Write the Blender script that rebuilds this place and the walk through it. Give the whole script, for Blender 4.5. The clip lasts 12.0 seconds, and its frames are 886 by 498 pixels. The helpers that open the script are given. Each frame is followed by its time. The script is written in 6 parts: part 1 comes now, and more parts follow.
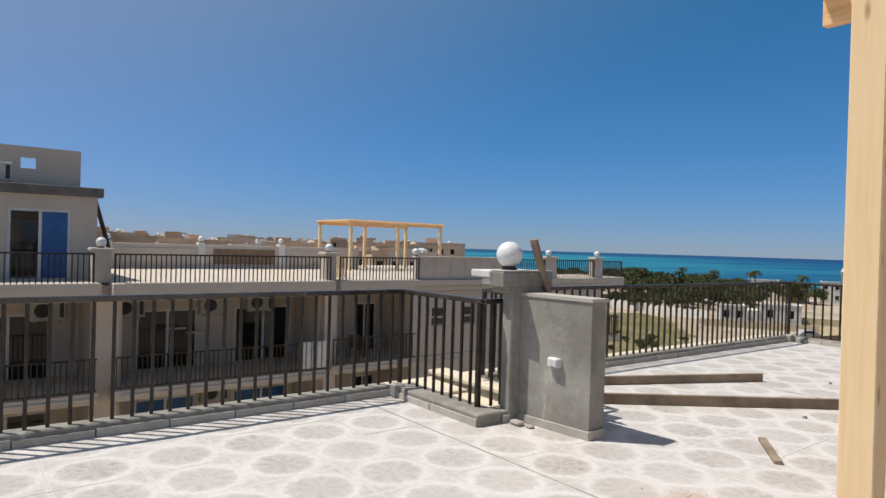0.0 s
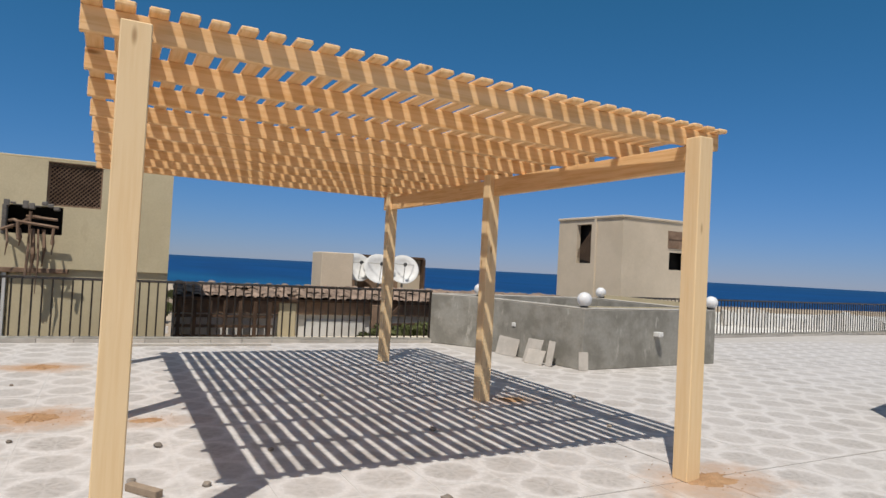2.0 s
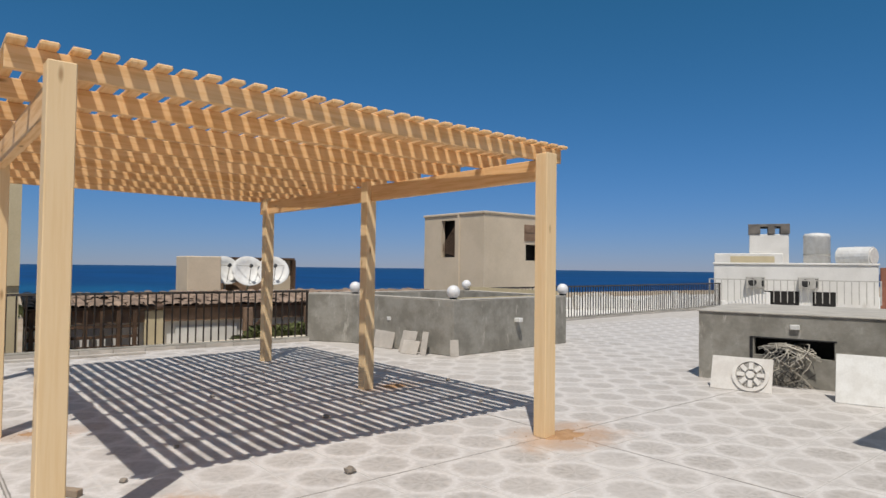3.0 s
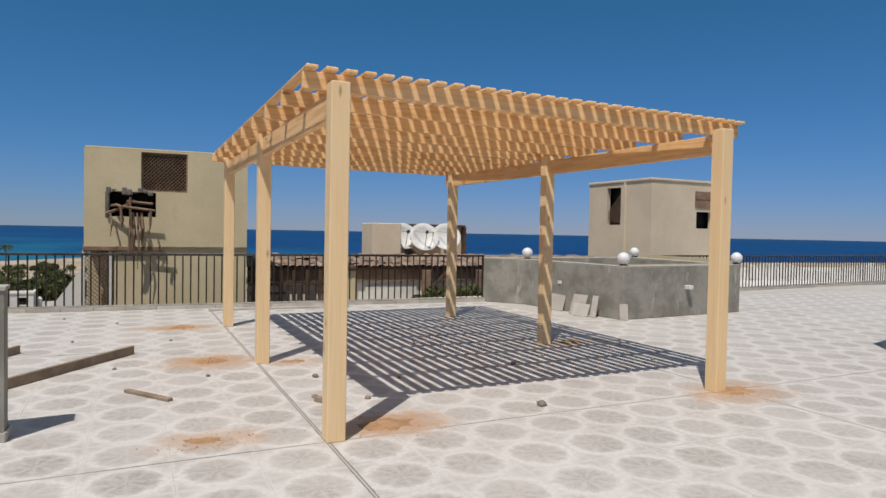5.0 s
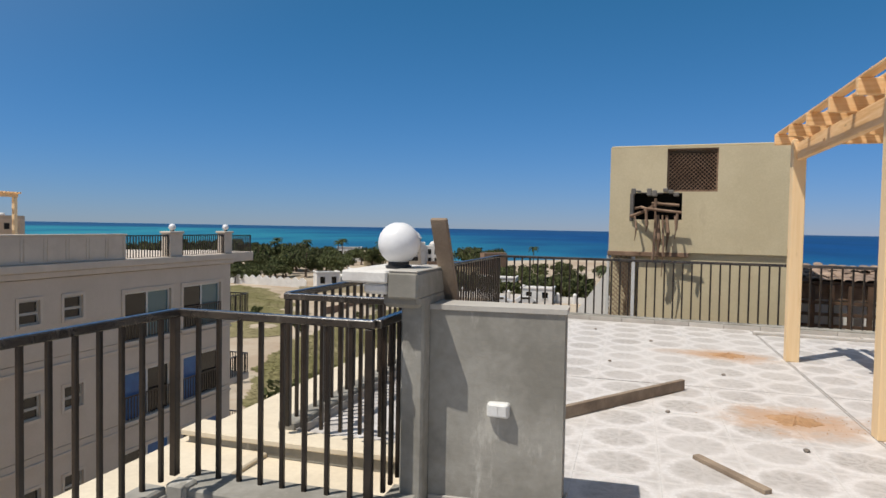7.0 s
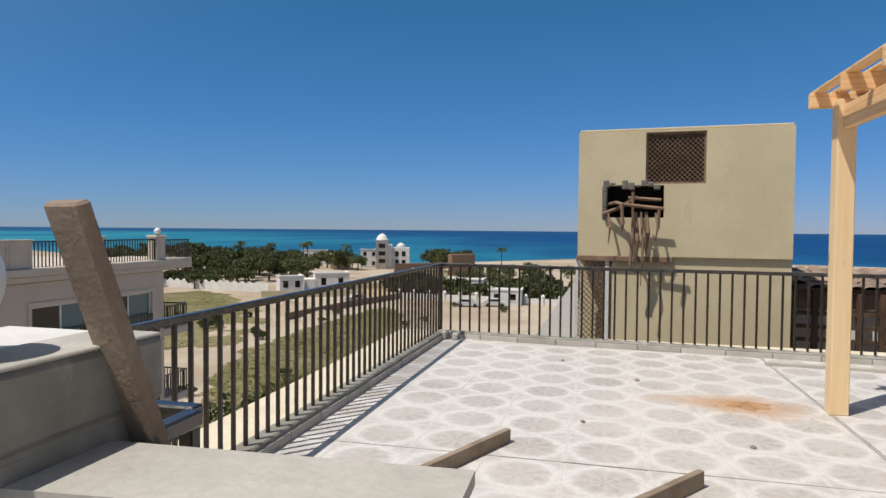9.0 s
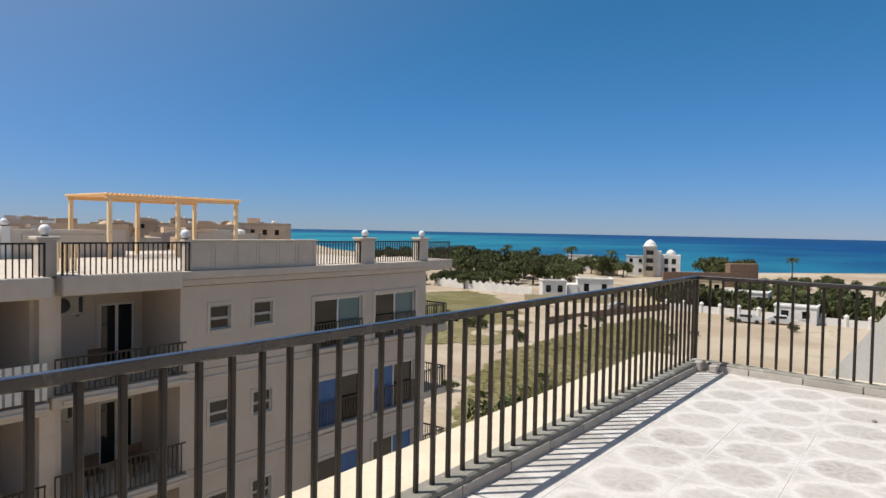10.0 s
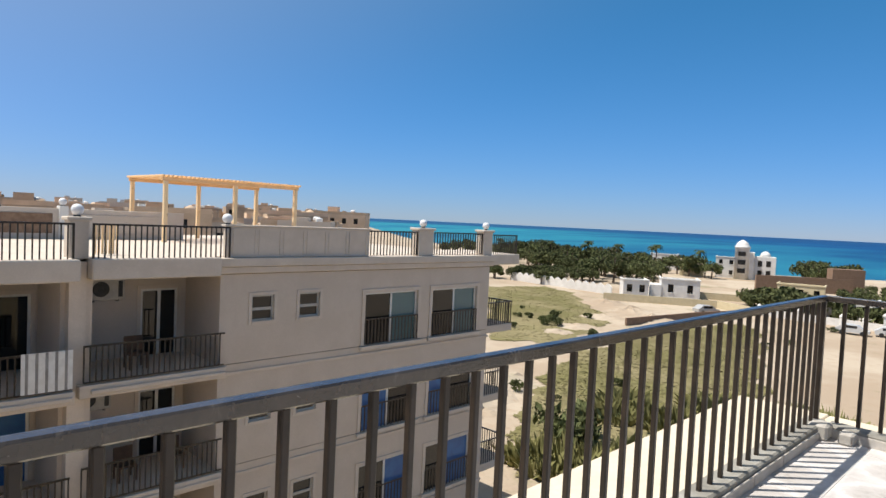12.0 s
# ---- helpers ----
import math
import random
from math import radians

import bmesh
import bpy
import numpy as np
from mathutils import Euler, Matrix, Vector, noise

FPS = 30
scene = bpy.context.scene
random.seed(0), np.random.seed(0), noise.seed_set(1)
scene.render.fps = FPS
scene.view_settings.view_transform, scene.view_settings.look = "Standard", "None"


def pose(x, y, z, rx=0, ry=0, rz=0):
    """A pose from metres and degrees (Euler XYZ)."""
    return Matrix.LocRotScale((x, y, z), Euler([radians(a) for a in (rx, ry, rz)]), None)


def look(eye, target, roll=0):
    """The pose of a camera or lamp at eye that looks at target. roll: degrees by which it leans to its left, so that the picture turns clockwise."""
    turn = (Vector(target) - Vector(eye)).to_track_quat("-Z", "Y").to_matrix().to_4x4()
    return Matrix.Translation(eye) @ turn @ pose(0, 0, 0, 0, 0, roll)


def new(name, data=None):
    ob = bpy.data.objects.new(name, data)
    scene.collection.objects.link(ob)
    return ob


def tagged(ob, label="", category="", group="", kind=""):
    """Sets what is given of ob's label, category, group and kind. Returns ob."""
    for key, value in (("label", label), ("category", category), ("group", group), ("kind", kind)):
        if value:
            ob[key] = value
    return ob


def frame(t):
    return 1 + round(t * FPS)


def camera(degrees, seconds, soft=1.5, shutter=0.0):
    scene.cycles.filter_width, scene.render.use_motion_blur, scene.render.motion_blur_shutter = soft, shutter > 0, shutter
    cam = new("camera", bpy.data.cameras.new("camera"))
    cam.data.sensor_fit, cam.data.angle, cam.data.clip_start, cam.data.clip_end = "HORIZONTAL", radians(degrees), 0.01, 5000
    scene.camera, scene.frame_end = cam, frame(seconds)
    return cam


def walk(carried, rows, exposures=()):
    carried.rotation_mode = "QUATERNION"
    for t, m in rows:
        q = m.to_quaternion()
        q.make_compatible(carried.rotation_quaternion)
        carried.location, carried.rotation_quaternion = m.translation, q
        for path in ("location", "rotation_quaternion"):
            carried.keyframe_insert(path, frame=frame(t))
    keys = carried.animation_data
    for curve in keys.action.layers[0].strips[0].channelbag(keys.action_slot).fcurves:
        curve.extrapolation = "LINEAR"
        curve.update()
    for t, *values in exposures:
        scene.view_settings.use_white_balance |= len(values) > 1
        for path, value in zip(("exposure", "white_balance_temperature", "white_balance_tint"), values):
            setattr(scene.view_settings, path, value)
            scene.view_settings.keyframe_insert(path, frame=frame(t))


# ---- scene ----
cam = camera(69.5, 12.0)
PATH = [
    (0, (2.084, 1.207, 1.515), (0.502, 2.43, 1.506), 1.7),
    (0.5, (1.64, 1.302, 1.525), (0.573, 2.994, 1.54), 3.2),
    (1, (1.337, 1.255, 1.54), (1.016, 3.228, 1.565), 2.6),
    (1.5, (1.162, 1.066, 1.541), (1.549, 3.028, 1.576), 2.9),
    (1.8, (1.026, 0.953, 1.559), (1.744, 2.819, 1.602), 3.1),
    (2, (0.933, 0.904, 1.553), (1.864, 2.673, 1.608), 3.0),
    (2.5, (0.634, 0.684, 1.566), (1.794, 2.312, 1.624), 1.2),
    (3, (0.391, 0.397, 1.582), (1.673, 1.931, 1.638), 0.7),
    (3.2, (0.295, 0.312, 1.571), (1.626, 1.804, 1.625), 0.8),
    (4.8, (-0.237, -0.241, 1.59), (0.931, 1.382, 1.523), 0.1),
    (5, (-0.359, -0.221, 1.586), (0.511, 1.578, 1.53), 1.1),
    (5.5, (-0.519, 0.261, 1.547), (-0.294, 2.247, 1.48), 0.2),
    (5.8, (-0.594, 0.534, 1.549), (-0.698, 2.53, 1.473), 0.0),
    (6, (-0.651, 0.765, 1.548), (-1.056, 2.723, 1.477), 1.2),
    (6.5, (-0.789, 1.297, 1.54), (-1.375, 3.208, 1.471), 1.9),
    (7, (-0.865, 1.861, 1.554), (-1.437, 3.776, 1.484), 1.0),
    (7.2, (-0.881, 2.133, 1.555), (-1.448, 4.05, 1.489), 1.4),
    (8.8, (-0.998, 4.163, 1.556), (-1.397, 6.122, 1.491), 0.4),
    (9, (-0.985, 4.366, 1.556), (-1.464, 6.306, 1.492), 0.5),
    (9.3, (-0.976, 4.759, 1.553), (-1.709, 6.619, 1.48), 0.3),
    (9.5, (-0.997, 5.039, 1.556), (-1.86, 6.842, 1.495), 1.2),
    (10, (-1.075, 5.626, 1.53), (-2.288, 7.214, 1.47), 1.1),
    (10.5, (-1.177, 6.173, 1.509), (-2.683, 7.487, 1.435), 1.4),
    (11, (-1.365, 6.661, 1.54), (-2.926, 7.908, 1.452), 1.4),
    (11.5, (-1.536, 7.151, 1.533), (-3.057, 8.448, 1.453), 1.7),
    (12, (-1.872, 7.694, 1.501), (-3.272, 9.119, 1.41), 2.7),
]
walk(cam, [(t, look(eye, target, roll)) for t, eye, target, roll in PATH],
     [(0, 0.07), (0.6, 0.03), (1.5, -0.1), (2.5, -0.19), (5.5, -0.24), (6.5, 0.0), (9.5, 0.06), (10.5, 0.36), (12, 0.5)])

# world, sun and exposure
SUN = Vector((0.355, 0.37, -1.0)).normalized()
world = bpy.data.worlds.new("world")
scene.world = world
world.use_nodes = True
wn = world.node_tree
sky = wn.nodes.new("ShaderNodeTexSky")
sky.sky_type = "NISHITA"
sky.sun_disc = False
sky.sun_elevation = radians(62.9)
sky.sun_rotation = math.atan2(-SUN.x, -SUN.y)
sky.air_density, sky.dust_density, sky.ozone_density, sky.altitude = 1.0, 0.0, 1.6, 200.0
# a clear, saturated coastal blue: each channel of the sky by its own power and strength
split, join = wn.nodes.new("ShaderNodeSeparateColor"), wn.nodes.new("ShaderNodeCombineColor")
wn.links.new(sky.outputs[0], split.inputs[0])
for ch, (power, gain) in enumerate(((1.2, 0.31), (0.72, 1.25), (1.0, 1.31))):
    pw, ml = wn.nodes.new("ShaderNodeMath"), wn.nodes.new("ShaderNodeMath")
    pw.operation, ml.operation = "POWER", "MULTIPLY"
    pw.inputs[1].default_value, ml.inputs[1].default_value = power, gain
    wn.links.new(split.outputs[ch], pw.inputs[0])
    wn.links.new(pw.outputs[0], ml.inputs[0])
    wn.links.new(ml.outputs[0], join.inputs[ch])
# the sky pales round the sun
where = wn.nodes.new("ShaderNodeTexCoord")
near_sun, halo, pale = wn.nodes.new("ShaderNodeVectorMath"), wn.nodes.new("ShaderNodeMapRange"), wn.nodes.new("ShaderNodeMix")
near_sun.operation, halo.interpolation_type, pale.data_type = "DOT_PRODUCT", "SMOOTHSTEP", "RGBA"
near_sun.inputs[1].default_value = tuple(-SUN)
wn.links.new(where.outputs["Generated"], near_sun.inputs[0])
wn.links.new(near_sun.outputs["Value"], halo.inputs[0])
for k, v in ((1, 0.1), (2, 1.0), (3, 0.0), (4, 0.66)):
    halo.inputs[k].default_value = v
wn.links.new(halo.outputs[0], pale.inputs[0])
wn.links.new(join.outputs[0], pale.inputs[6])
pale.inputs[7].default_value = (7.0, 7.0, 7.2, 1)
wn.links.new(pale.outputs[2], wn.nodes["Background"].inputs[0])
wn.nodes["Background"].inputs[1].default_value = 0.063
sun = new("sun", bpy.data.lights.new("sun", "SUN"))
sun.data.energy, sun.data.angle, sun.data.color = 4.6, radians(0.5), (1.0, 0.945, 0.865)
sun.rotation_mode = "QUATERNION"
sun.rotation_quaternion = SUN.to_track_quat("-Z", "Y")
sun.location = -SUN * 60
scene.view_settings.exposure = 0.0


# ---- materials ----
def graph(name):
    m = bpy.data.materials.new(name)
    m.use_nodes = True
    t = m.node_tree
    return m, t, t.nodes["Principled BSDF"]


def link(t, a, b):
    t.links.new(a, b)


def num(t, op, a, b=None, c=None):
    n = t.nodes.new("ShaderNodeMath")
    n.operation = op
    for i, v in enumerate((a, b, c)):
        if v is None:
            continue
        if isinstance(v, (int, float)):
            n.inputs[i].default_value = v
        else:
            link(t, v, n.inputs[i])
    return n.outputs[0]


def blend(t, f, a, b, mode="MIX"):
    n = t.nodes.new("ShaderNodeMix")
    n.data_type, n.blend_type = "RGBA", mode
    for s, v in ((n.inputs[0], f), (n.inputs[6], a), (n.inputs[7], b)):
        if isinstance(v, (int, float)):
            s.default_value = v
        elif isinstance(v, tuple):
            s.default_value = (*v, 1)
        else:
            link(t, v, s)
    return n.outputs[2]


def span(t, v, lo, hi):
    n = t.nodes.new("ShaderNodeMapRange")
    n.interpolation_type = "SMOOTHSTEP"
    link(t, v, n.inputs[0])
    n.inputs[1].default_value, n.inputs[2].default_value = lo, hi
    return n.outputs[0]


def place(t, scale=(1, 1, 1)):
    g = t.nodes.new("ShaderNodeNewGeometry")
    n = t.nodes.new("ShaderNodeMapping")
    n.inputs["Scale"].default_value = scale
    link(t, g.outputs["Position"], n.inputs[0])
    return n.outputs[0]


def grain(t, where, scale, detail=4, rough=0.6):
    n = t.nodes.new("ShaderNodeTexNoise")
    link(t, where, n.inputs["Vector"])
    n.inputs["Scale"].default_value, n.inputs["Detail"].default_value, n.inputs["Roughness"].default_value = scale, detail, rough
    return n.outputs[0]


def relief(t, b, height, strength, distance=0.01):
    n = t.nodes.new("ShaderNodeBump")
    n.inputs["Strength"].default_value, n.inputs["Distance"].default_value = strength, distance
    link(t, height, n.inputs["Height"])
    link(t, n.outputs[0], b.inputs["Normal"])


def surface(name, c1, c2, rough=0.8, big=1.5, fine=40.0, bump=0.3, metal=0.0, vary=0.0, spec=0.4, stain=None):
    m, t, b = graph(name)
    p = place(t)
    f = span(t, grain(t, p, big), 0.35, 0.65)
    g = grain(t, p, fine, 5)
    c = blend(t, f, c1, c2)
    c = blend(t, num(t, "MULTIPLY_ADD", g, 0.5, 0.0), c, tuple(0.6 * x for x in c2))
    if stain:
        s = span(t, grain(t, place(t, (1, 1, 0.35)), big * 2.3, 6, 0.7), 0.56, 0.72)
        c = blend(t, s, c, stain)
    if vary:
        o = t.nodes.new("ShaderNodeObjectInfo")
        k = num(t, "MULTIPLY_ADD", o.outputs["Random"], vary, 1 - vary / 2)
        n = t.nodes.new("ShaderNodeVectorMath")
        n.operation = "SCALE"
        link(t, c, n.inputs[0])
        link(t, k, n.inputs["Scale"])
        c = n.outputs[0]
    link(t, c, b.inputs["Base Color"])
    link(t, num(t, "MULTIPLY_ADD", g, 0.25, rough - 0.12), b.inputs["Roughness"])
    b.inputs["Metallic"].default_value = metal
    b.inputs["Specular IOR Level"].default_value = spec
    relief(t, b, g, bump)
    return m


def timber(name, axis, c1=(0.81, 0.585, 0.30), c2=(0.63, 0.39, 0.145), knot=(0.25, 0.12, 0.04)):
    m, t, b = graph(name)
    s = [14, 14, 14]
    s[axis] = 0.7
    p = place(t, tuple(s))
    g = grain(t, p, 2.2, 6, 0.65)
    c = blend(t, span(t, g, 0.4, 0.68), c1, c2)
    s = [9, 9, 9]
    s[axis] = 2.6
    v = t.nodes.new("ShaderNodeTexVoronoi")
    link(t, place(t, tuple(s)), v.inputs["Vector"])
    v.inputs["Scale"].default_value = 0.7
    c = blend(t, num(t, "SUBTRACT", 1.0, span(t, v.outputs["Distance"], 0.03, 0.13)), c, knot)
    o = t.nodes.new("ShaderNodeObjectInfo")
    c = blend(t, num(t, "MULTIPLY", o.outputs["Random"], 0.3), c, c2)
    link(t, c, b.inputs["Base Color"])
    b.inputs["Roughness"].default_value = 0.62
    b.inputs["Specular IOR Level"].default_value = 0.3
    relief(t, b, g, 0.25, 0.004)
    return m


PITCH, TX, TY = 0.535, 0.94, 4.38


SPILLS = [(0.3, 10.48, 0.6, 0.42, 0.8), (0.45, 7.7, 0.65, 0.5, 0.85), (0.15, 4.75, 0.5, 0.3, 0.6), (1.55, 4.62, 0.6, 0.42, 0.9), (5.2, 4.3, 0.75, 0.5, 0.7), (5.35, 7.3, 0.6, 0.4, 0.5), (1.4, 7.3, 0.5, 0.3, 0.4), (-0.2, 10.6, 0.5, 0.2, 0.4)]


def tile_material():
    """Cement tile: a pale ring round a grey flower, small stars between the rings."""
    m, t, b = graph("patterned_tile")
    g = t.nodes.new("ShaderNodeNewGeometry")
    sep = t.nodes.new("ShaderNodeSeparateXYZ")
    link(t, g.outputs["Position"], sep.inputs[0])

    def cell(v, o):
        return num(t, "SUBTRACT", num(t, "FRACT", num(t, "DIVIDE", num(t, "SUBTRACT", v, o - 40 * PITCH), PITCH)), 0.5)

    u, v = cell(sep.outputs[0], TX), cell(sep.outputs[1], TY)
    p = place(t)
    wob = num(t, "MULTIPLY_ADD", grain(t, p, 15, 6, 0.75), 0.34, -0.17)
    r = num(t, "ADD", num(t, "SQRT", num(t, "ADD", num(t, "MULTIPLY", u, u), num(t, "MULTIPLY", v, v))), wob)
    ang = num(t, "ARCTAN2", v, u)
    petal = num(t, "ABSOLUTE", num(t, "SINE", num(t, "MULTIPLY_ADD", ang, 4.0, num(t, "MULTIPLY", wob, 6.0))))
    inside = num(t, "SUBTRACT", 1.0, span(t, r, 0.27, 0.43))
    streak = span(t, grain(t, place(t, (1, 1, 1)), 26, 7, 0.8), 0.43, 0.57)
    faded = num(t, "MULTIPLY_ADD", span(t, grain(t, p, 1.7, 4), 0.35, 0.65), 0.6, 0.55)
    flower = num(t, "MULTIPLY", num(t, "MULTIPLY", inside, num(t, "MULTIPLY_ADD", petal, 0.55, 0.25)), num(t, "MULTIPLY_ADD", streak, 0.6, 0.4))
    corner = num(t, "MULTIPLY", span(t, r, 0.50, 0.6), num(t, "MULTIPLY_ADD", streak, 0.5, 0.3))
    base = blend(t, span(t, grain(t, p, 1.1, 5), 0.35, 0.7), (0.54, 0.51, 0.485), (0.47, 0.44, 0.415))
    base = blend(t, num(t, "MULTIPLY", inside, 0.18), base, (0.43, 0.40, 0.375))
    c = blend(t, num(t, "MULTIPLY", num(t, "MULTIPLY", flower, faded), 0.85), base, (0.25, 0.225, 0.195))
    c = blend(t, num(t, "MULTIPLY", corner, 0.75), c, (0.37, 0.345, 0.32))
    ring = num(t, "MULTIPLY", span(t, r, 0.36, 0.42), num(t, "SUBTRACT", 1.0, span(t, r, 0.44, 0.53)))
    c = blend(t, num(t, "MULTIPLY", ring, num(t, "MULTIPLY_ADD", streak, 0.45, 0.3)), c, (0.66, 0.635, 0.615))
    au, av = num(t, "ABSOLUTE", u), num(t, "ABSOLUTE", v)
    band = num(t, "SUBTRACT", 1.0, span(t, num(t, "ADD", num(t, "MINIMUM", num(t, "ABSOLUTE", num(t, "SUBTRACT", au, 0.5)), num(t, "ABSOLUTE", num(t, "SUBTRACT", av, 0.5))), num(t, "MULTIPLY", wob, 0.35)), 0.01, 0.055))
    c = blend(t, num(t, "MULTIPLY", band, num(t, "MULTIPLY_ADD", streak, 0.4, 0.25)), c, (0.64, 0.615, 0.59))
    dust = span(t, grain(t, p, 0.7, 6, 0.7), 0.42, 0.72)
    c = blend(t, num(t, "MULTIPLY", dust, 0.5), c, (0.56, 0.53, 0.505))
    dirt = span(t, grain(t, p, 3.1, 6, 0.75), 0.58, 0.76)
    c = blend(t, num(t, "MULTIPLY", dirt, 0.55), c, (0.37, 0.325, 0.28))
    # wide dirty joints every eighth tile
    grime = num(t, "MULTIPLY_ADD", grain(t, p, 14, 4), 0.012, 0.003)
    for axis, at in ((0, 0.945), (0, 5.222), (1, 4.384), (1, 8.664)):
        off = num(t, "ABSOLUTE", num(t, "SUBTRACT", sep.outputs[axis], at))
        c = blend(t, num(t, "MULTIPLY", num(t, "LESS_THAN", off, num(t, "MULTIPLY", grime, 2.0) if at == 0.945 else grime), 0.85), c, (0.16, 0.145, 0.125))
    # orange building sand trodden into the tiles
    fray = grain(t, p, 3.4, 7, 0.75)
    for sx, sy, wx, wy, k in SPILLS:
        dx = num(t, "DIVIDE", num(t, "SUBTRACT", sep.outputs[0], sx), wx)
        dy = num(t, "DIVIDE", num(t, "SUBTRACT", sep.outputs[1], sy), wy)
        dd = num(t, "SQRT", num(t, "ADD", num(t, "MULTIPLY", dx, dx), num(t, "MULTIPLY", dy, dy)))
        m1 = num(t, "SUBTRACT", 1.0, span(t, num(t, "MULTIPLY_ADD", fray, 1.9, num(t, "SUBTRACT", dd, 0.95)), 0.35, 1.15))
        c = blend(t, num(t, "MULTIPLY", m1, k), c, (0.44, 0.27, 0.155))
    o = t.nodes.new("ShaderNodeObjectInfo")
    c = blend(t, num(t, "MULTIPLY", o.outputs["Random"], 0.12), c, (0.52, 0.49, 0.46))
    link(t, c, b.inputs["Base Color"])
    b.inputs["Roughness"].default_value = 0.6
    b.inputs["Specular IOR Level"].default_value = 0.3
    relief(t, b, grain(t, p, 120, 3), 0.12, 0.003)
    return m


def sea_material():
    m, t, b = graph("sea_water")
    g = t.nodes.new("ShaderNodeNewGeometry")
    sep = t.nodes.new("ShaderNodeSeparateXYZ")
    link(t, g.outputs["Position"], sep.inputs[0])
    x, y = sep.outputs[0], sep.outputs[1]
    # a shelf that widens to the west
    n1 = grain(t, place(t, (1, 1, 1)), 0.0022, 6, 0.6)
    n2 = grain(t, place(t, (1, 0.35, 1)), 0.012, 5, 0.6)
    d = num(t, "MULTIPLY_ADD", n1, 700.0, num(t, "MULTIPLY_ADD", x, 0.55, num(t, "MULTIPLY", y, 0.28)))
    deep = span(t, d, 120.0, 640.0)
    shoal = blend(t, span(t, n2, 0.4, 0.62), (0.022, 0.20, 0.255), (0.008, 0.115, 0.20))
    far = span(t, num(t, "SQRT", num(t, "ADD", num(t, "MULTIPLY", x, x), num(t, "MULTIPLY", y, y))), 1500.0, 2300.0)
    blue = blend(t, span(t, n2, 0.35, 0.65), (0.003, 0.052, 0.17), (0.004, 0.038, 0.13))
    c = blend(t, deep, shoal, blue)
    c = blend(t, num(t, "MULTIPLY", far, 0.9), c, (0.008, 0.05, 0.14))
    link(t, c, b.inputs["Base Color"])
    b.inputs["Roughness"].default_value = 0.55
    b.inputs["Specular IOR Level"].default_value = 0.12
    relief(t, b, grain(t, place(t, (1, 0.5, 1)), 0.5, 4), 0.4, 0.5)
    return m


def land_material():
    m, t, b = graph("sandy_ground")
    p = place(t)
    c = blend(t, span(t, grain(t, p, 0.05, 5), 0.4, 0.62), (0.44, 0.37, 0.285), (0.35, 0.275, 0.20))
    c = blend(t, num(t, "MULTIPLY", span(t, grain(t, p, 0.6, 6, 0.7), 0.5, 0.7), 0.5), c, (0.34, 0.25, 0.17))
    c = blend(t, num(t, "MULTIPLY", span(t, grain(t, p, 0.11, 6, 0.7), 0.58, 0.68), 0.45), c, (0.13, 0.15, 0.06))
    link(t, c, b.inputs["Base Color"])
    b.inputs["Roughness"].default_value = 0.95
    b.inputs["Specular IOR Level"].default_value = 0.1
    relief(t, b, grain(t, p, 2, 5), 0.5, 0.2)
    return m


def glass_material(name, tint, see=0.35):
    m, t, b = graph(name)
    b.inputs["Base Color"].default_value = (*tint, 1)
    b.inputs["Roughness"].default_value = 0.04
    b.inputs["Transmission Weight"].default_value = see
    b.inputs["Specular IOR Level"].default_value = 0.45
    return m


TILE, SEA, LAND = tile_material(), sea_material(), land_material()
CEMENT = surface("raw_cement_render", (0.35, 0.335, 0.295), (0.23, 0.217, 0.185), 0.9, 2.6, 22, 0.35, stain=(0.42, 0.40, 0.355))
CEMENT_LIGHT = surface("pale_cement_coping", (0.50, 0.47, 0.42), (0.39, 0.365, 0.325), 0.9, 3, 45, 0.35)
GROUT = surface("dusty_mortar_bed", (0.55, 0.52, 0.49), (0.46, 0.43, 0.40), 0.95, 3, 60, 0.3)
LEDGE = surface("cream_render_ledge", (0.74, 0.65, 0.50), (0.66, 0.57, 0.43), 0.9, 2, 30, 0.2)
HOUSE = surface("pinkish_cream_render", (0.70, 0.59, 0.45), (0.62, 0.52, 0.39), 0.9, 0.8, 25, 0.25, stain=(0.56, 0.47, 0.35))
CREAM = surface("cream_render", (0.62, 0.53, 0.35), (0.55, 0.465, 0.30), 0.9, 1.2, 30, 0.25, stain=(0.48, 0.40, 0.26))
FACADE = surface("beige_facade_render", (0.60, 0.52, 0.44), (0.55, 0.475, 0.395), 0.9, 0.8, 25, 0.2, stain=(0.50, 0.43, 0.36))
TRIM = surface("pale_trim_render", (0.635, 0.555, 0.47), (0.57, 0.495, 0.415), 0.9, 1.5, 30, 0.15)
DARKTRIM = surface("weathered_coping", (0.20, 0.18, 0.16), (0.12, 0.11, 0.10), 0.9, 2, 30, 0.3)
WHITEWASH = surface("whitewashed_render", (0.78, 0.76, 0.72), (0.68, 0.66, 0.62), 0.9, 0.6, 20, 0.2, stain=(0.52, 0.49, 0.44))
SANDSTONE = surface("sand_render", (0.68, 0.51, 0.36), (0.55, 0.40, 0.27), 0.9, 0.3, 10, 0.3, vary=0.5)
IRON = surface("dark_bronze_painted_iron", (0.012, 0.009, 0.007), (0.034, 0.023, 0.016), 0.32, 6, 90, 0.12, 0.0, spec=0.4)
IRON_DUST = surface("dusty_dark_handrail", (0.016, 0.012, 0.01), (0.05, 0.04, 0.032), 0.22, 5, 80, 0.1, 0.0, spec=0.8, stain=(0.10, 0.085, 0.07))
BLACK = surface("black_plastic", (0.015, 0.015, 0.015), (0.03, 0.03, 0.03), 0.5, 5, 60, 0.1)
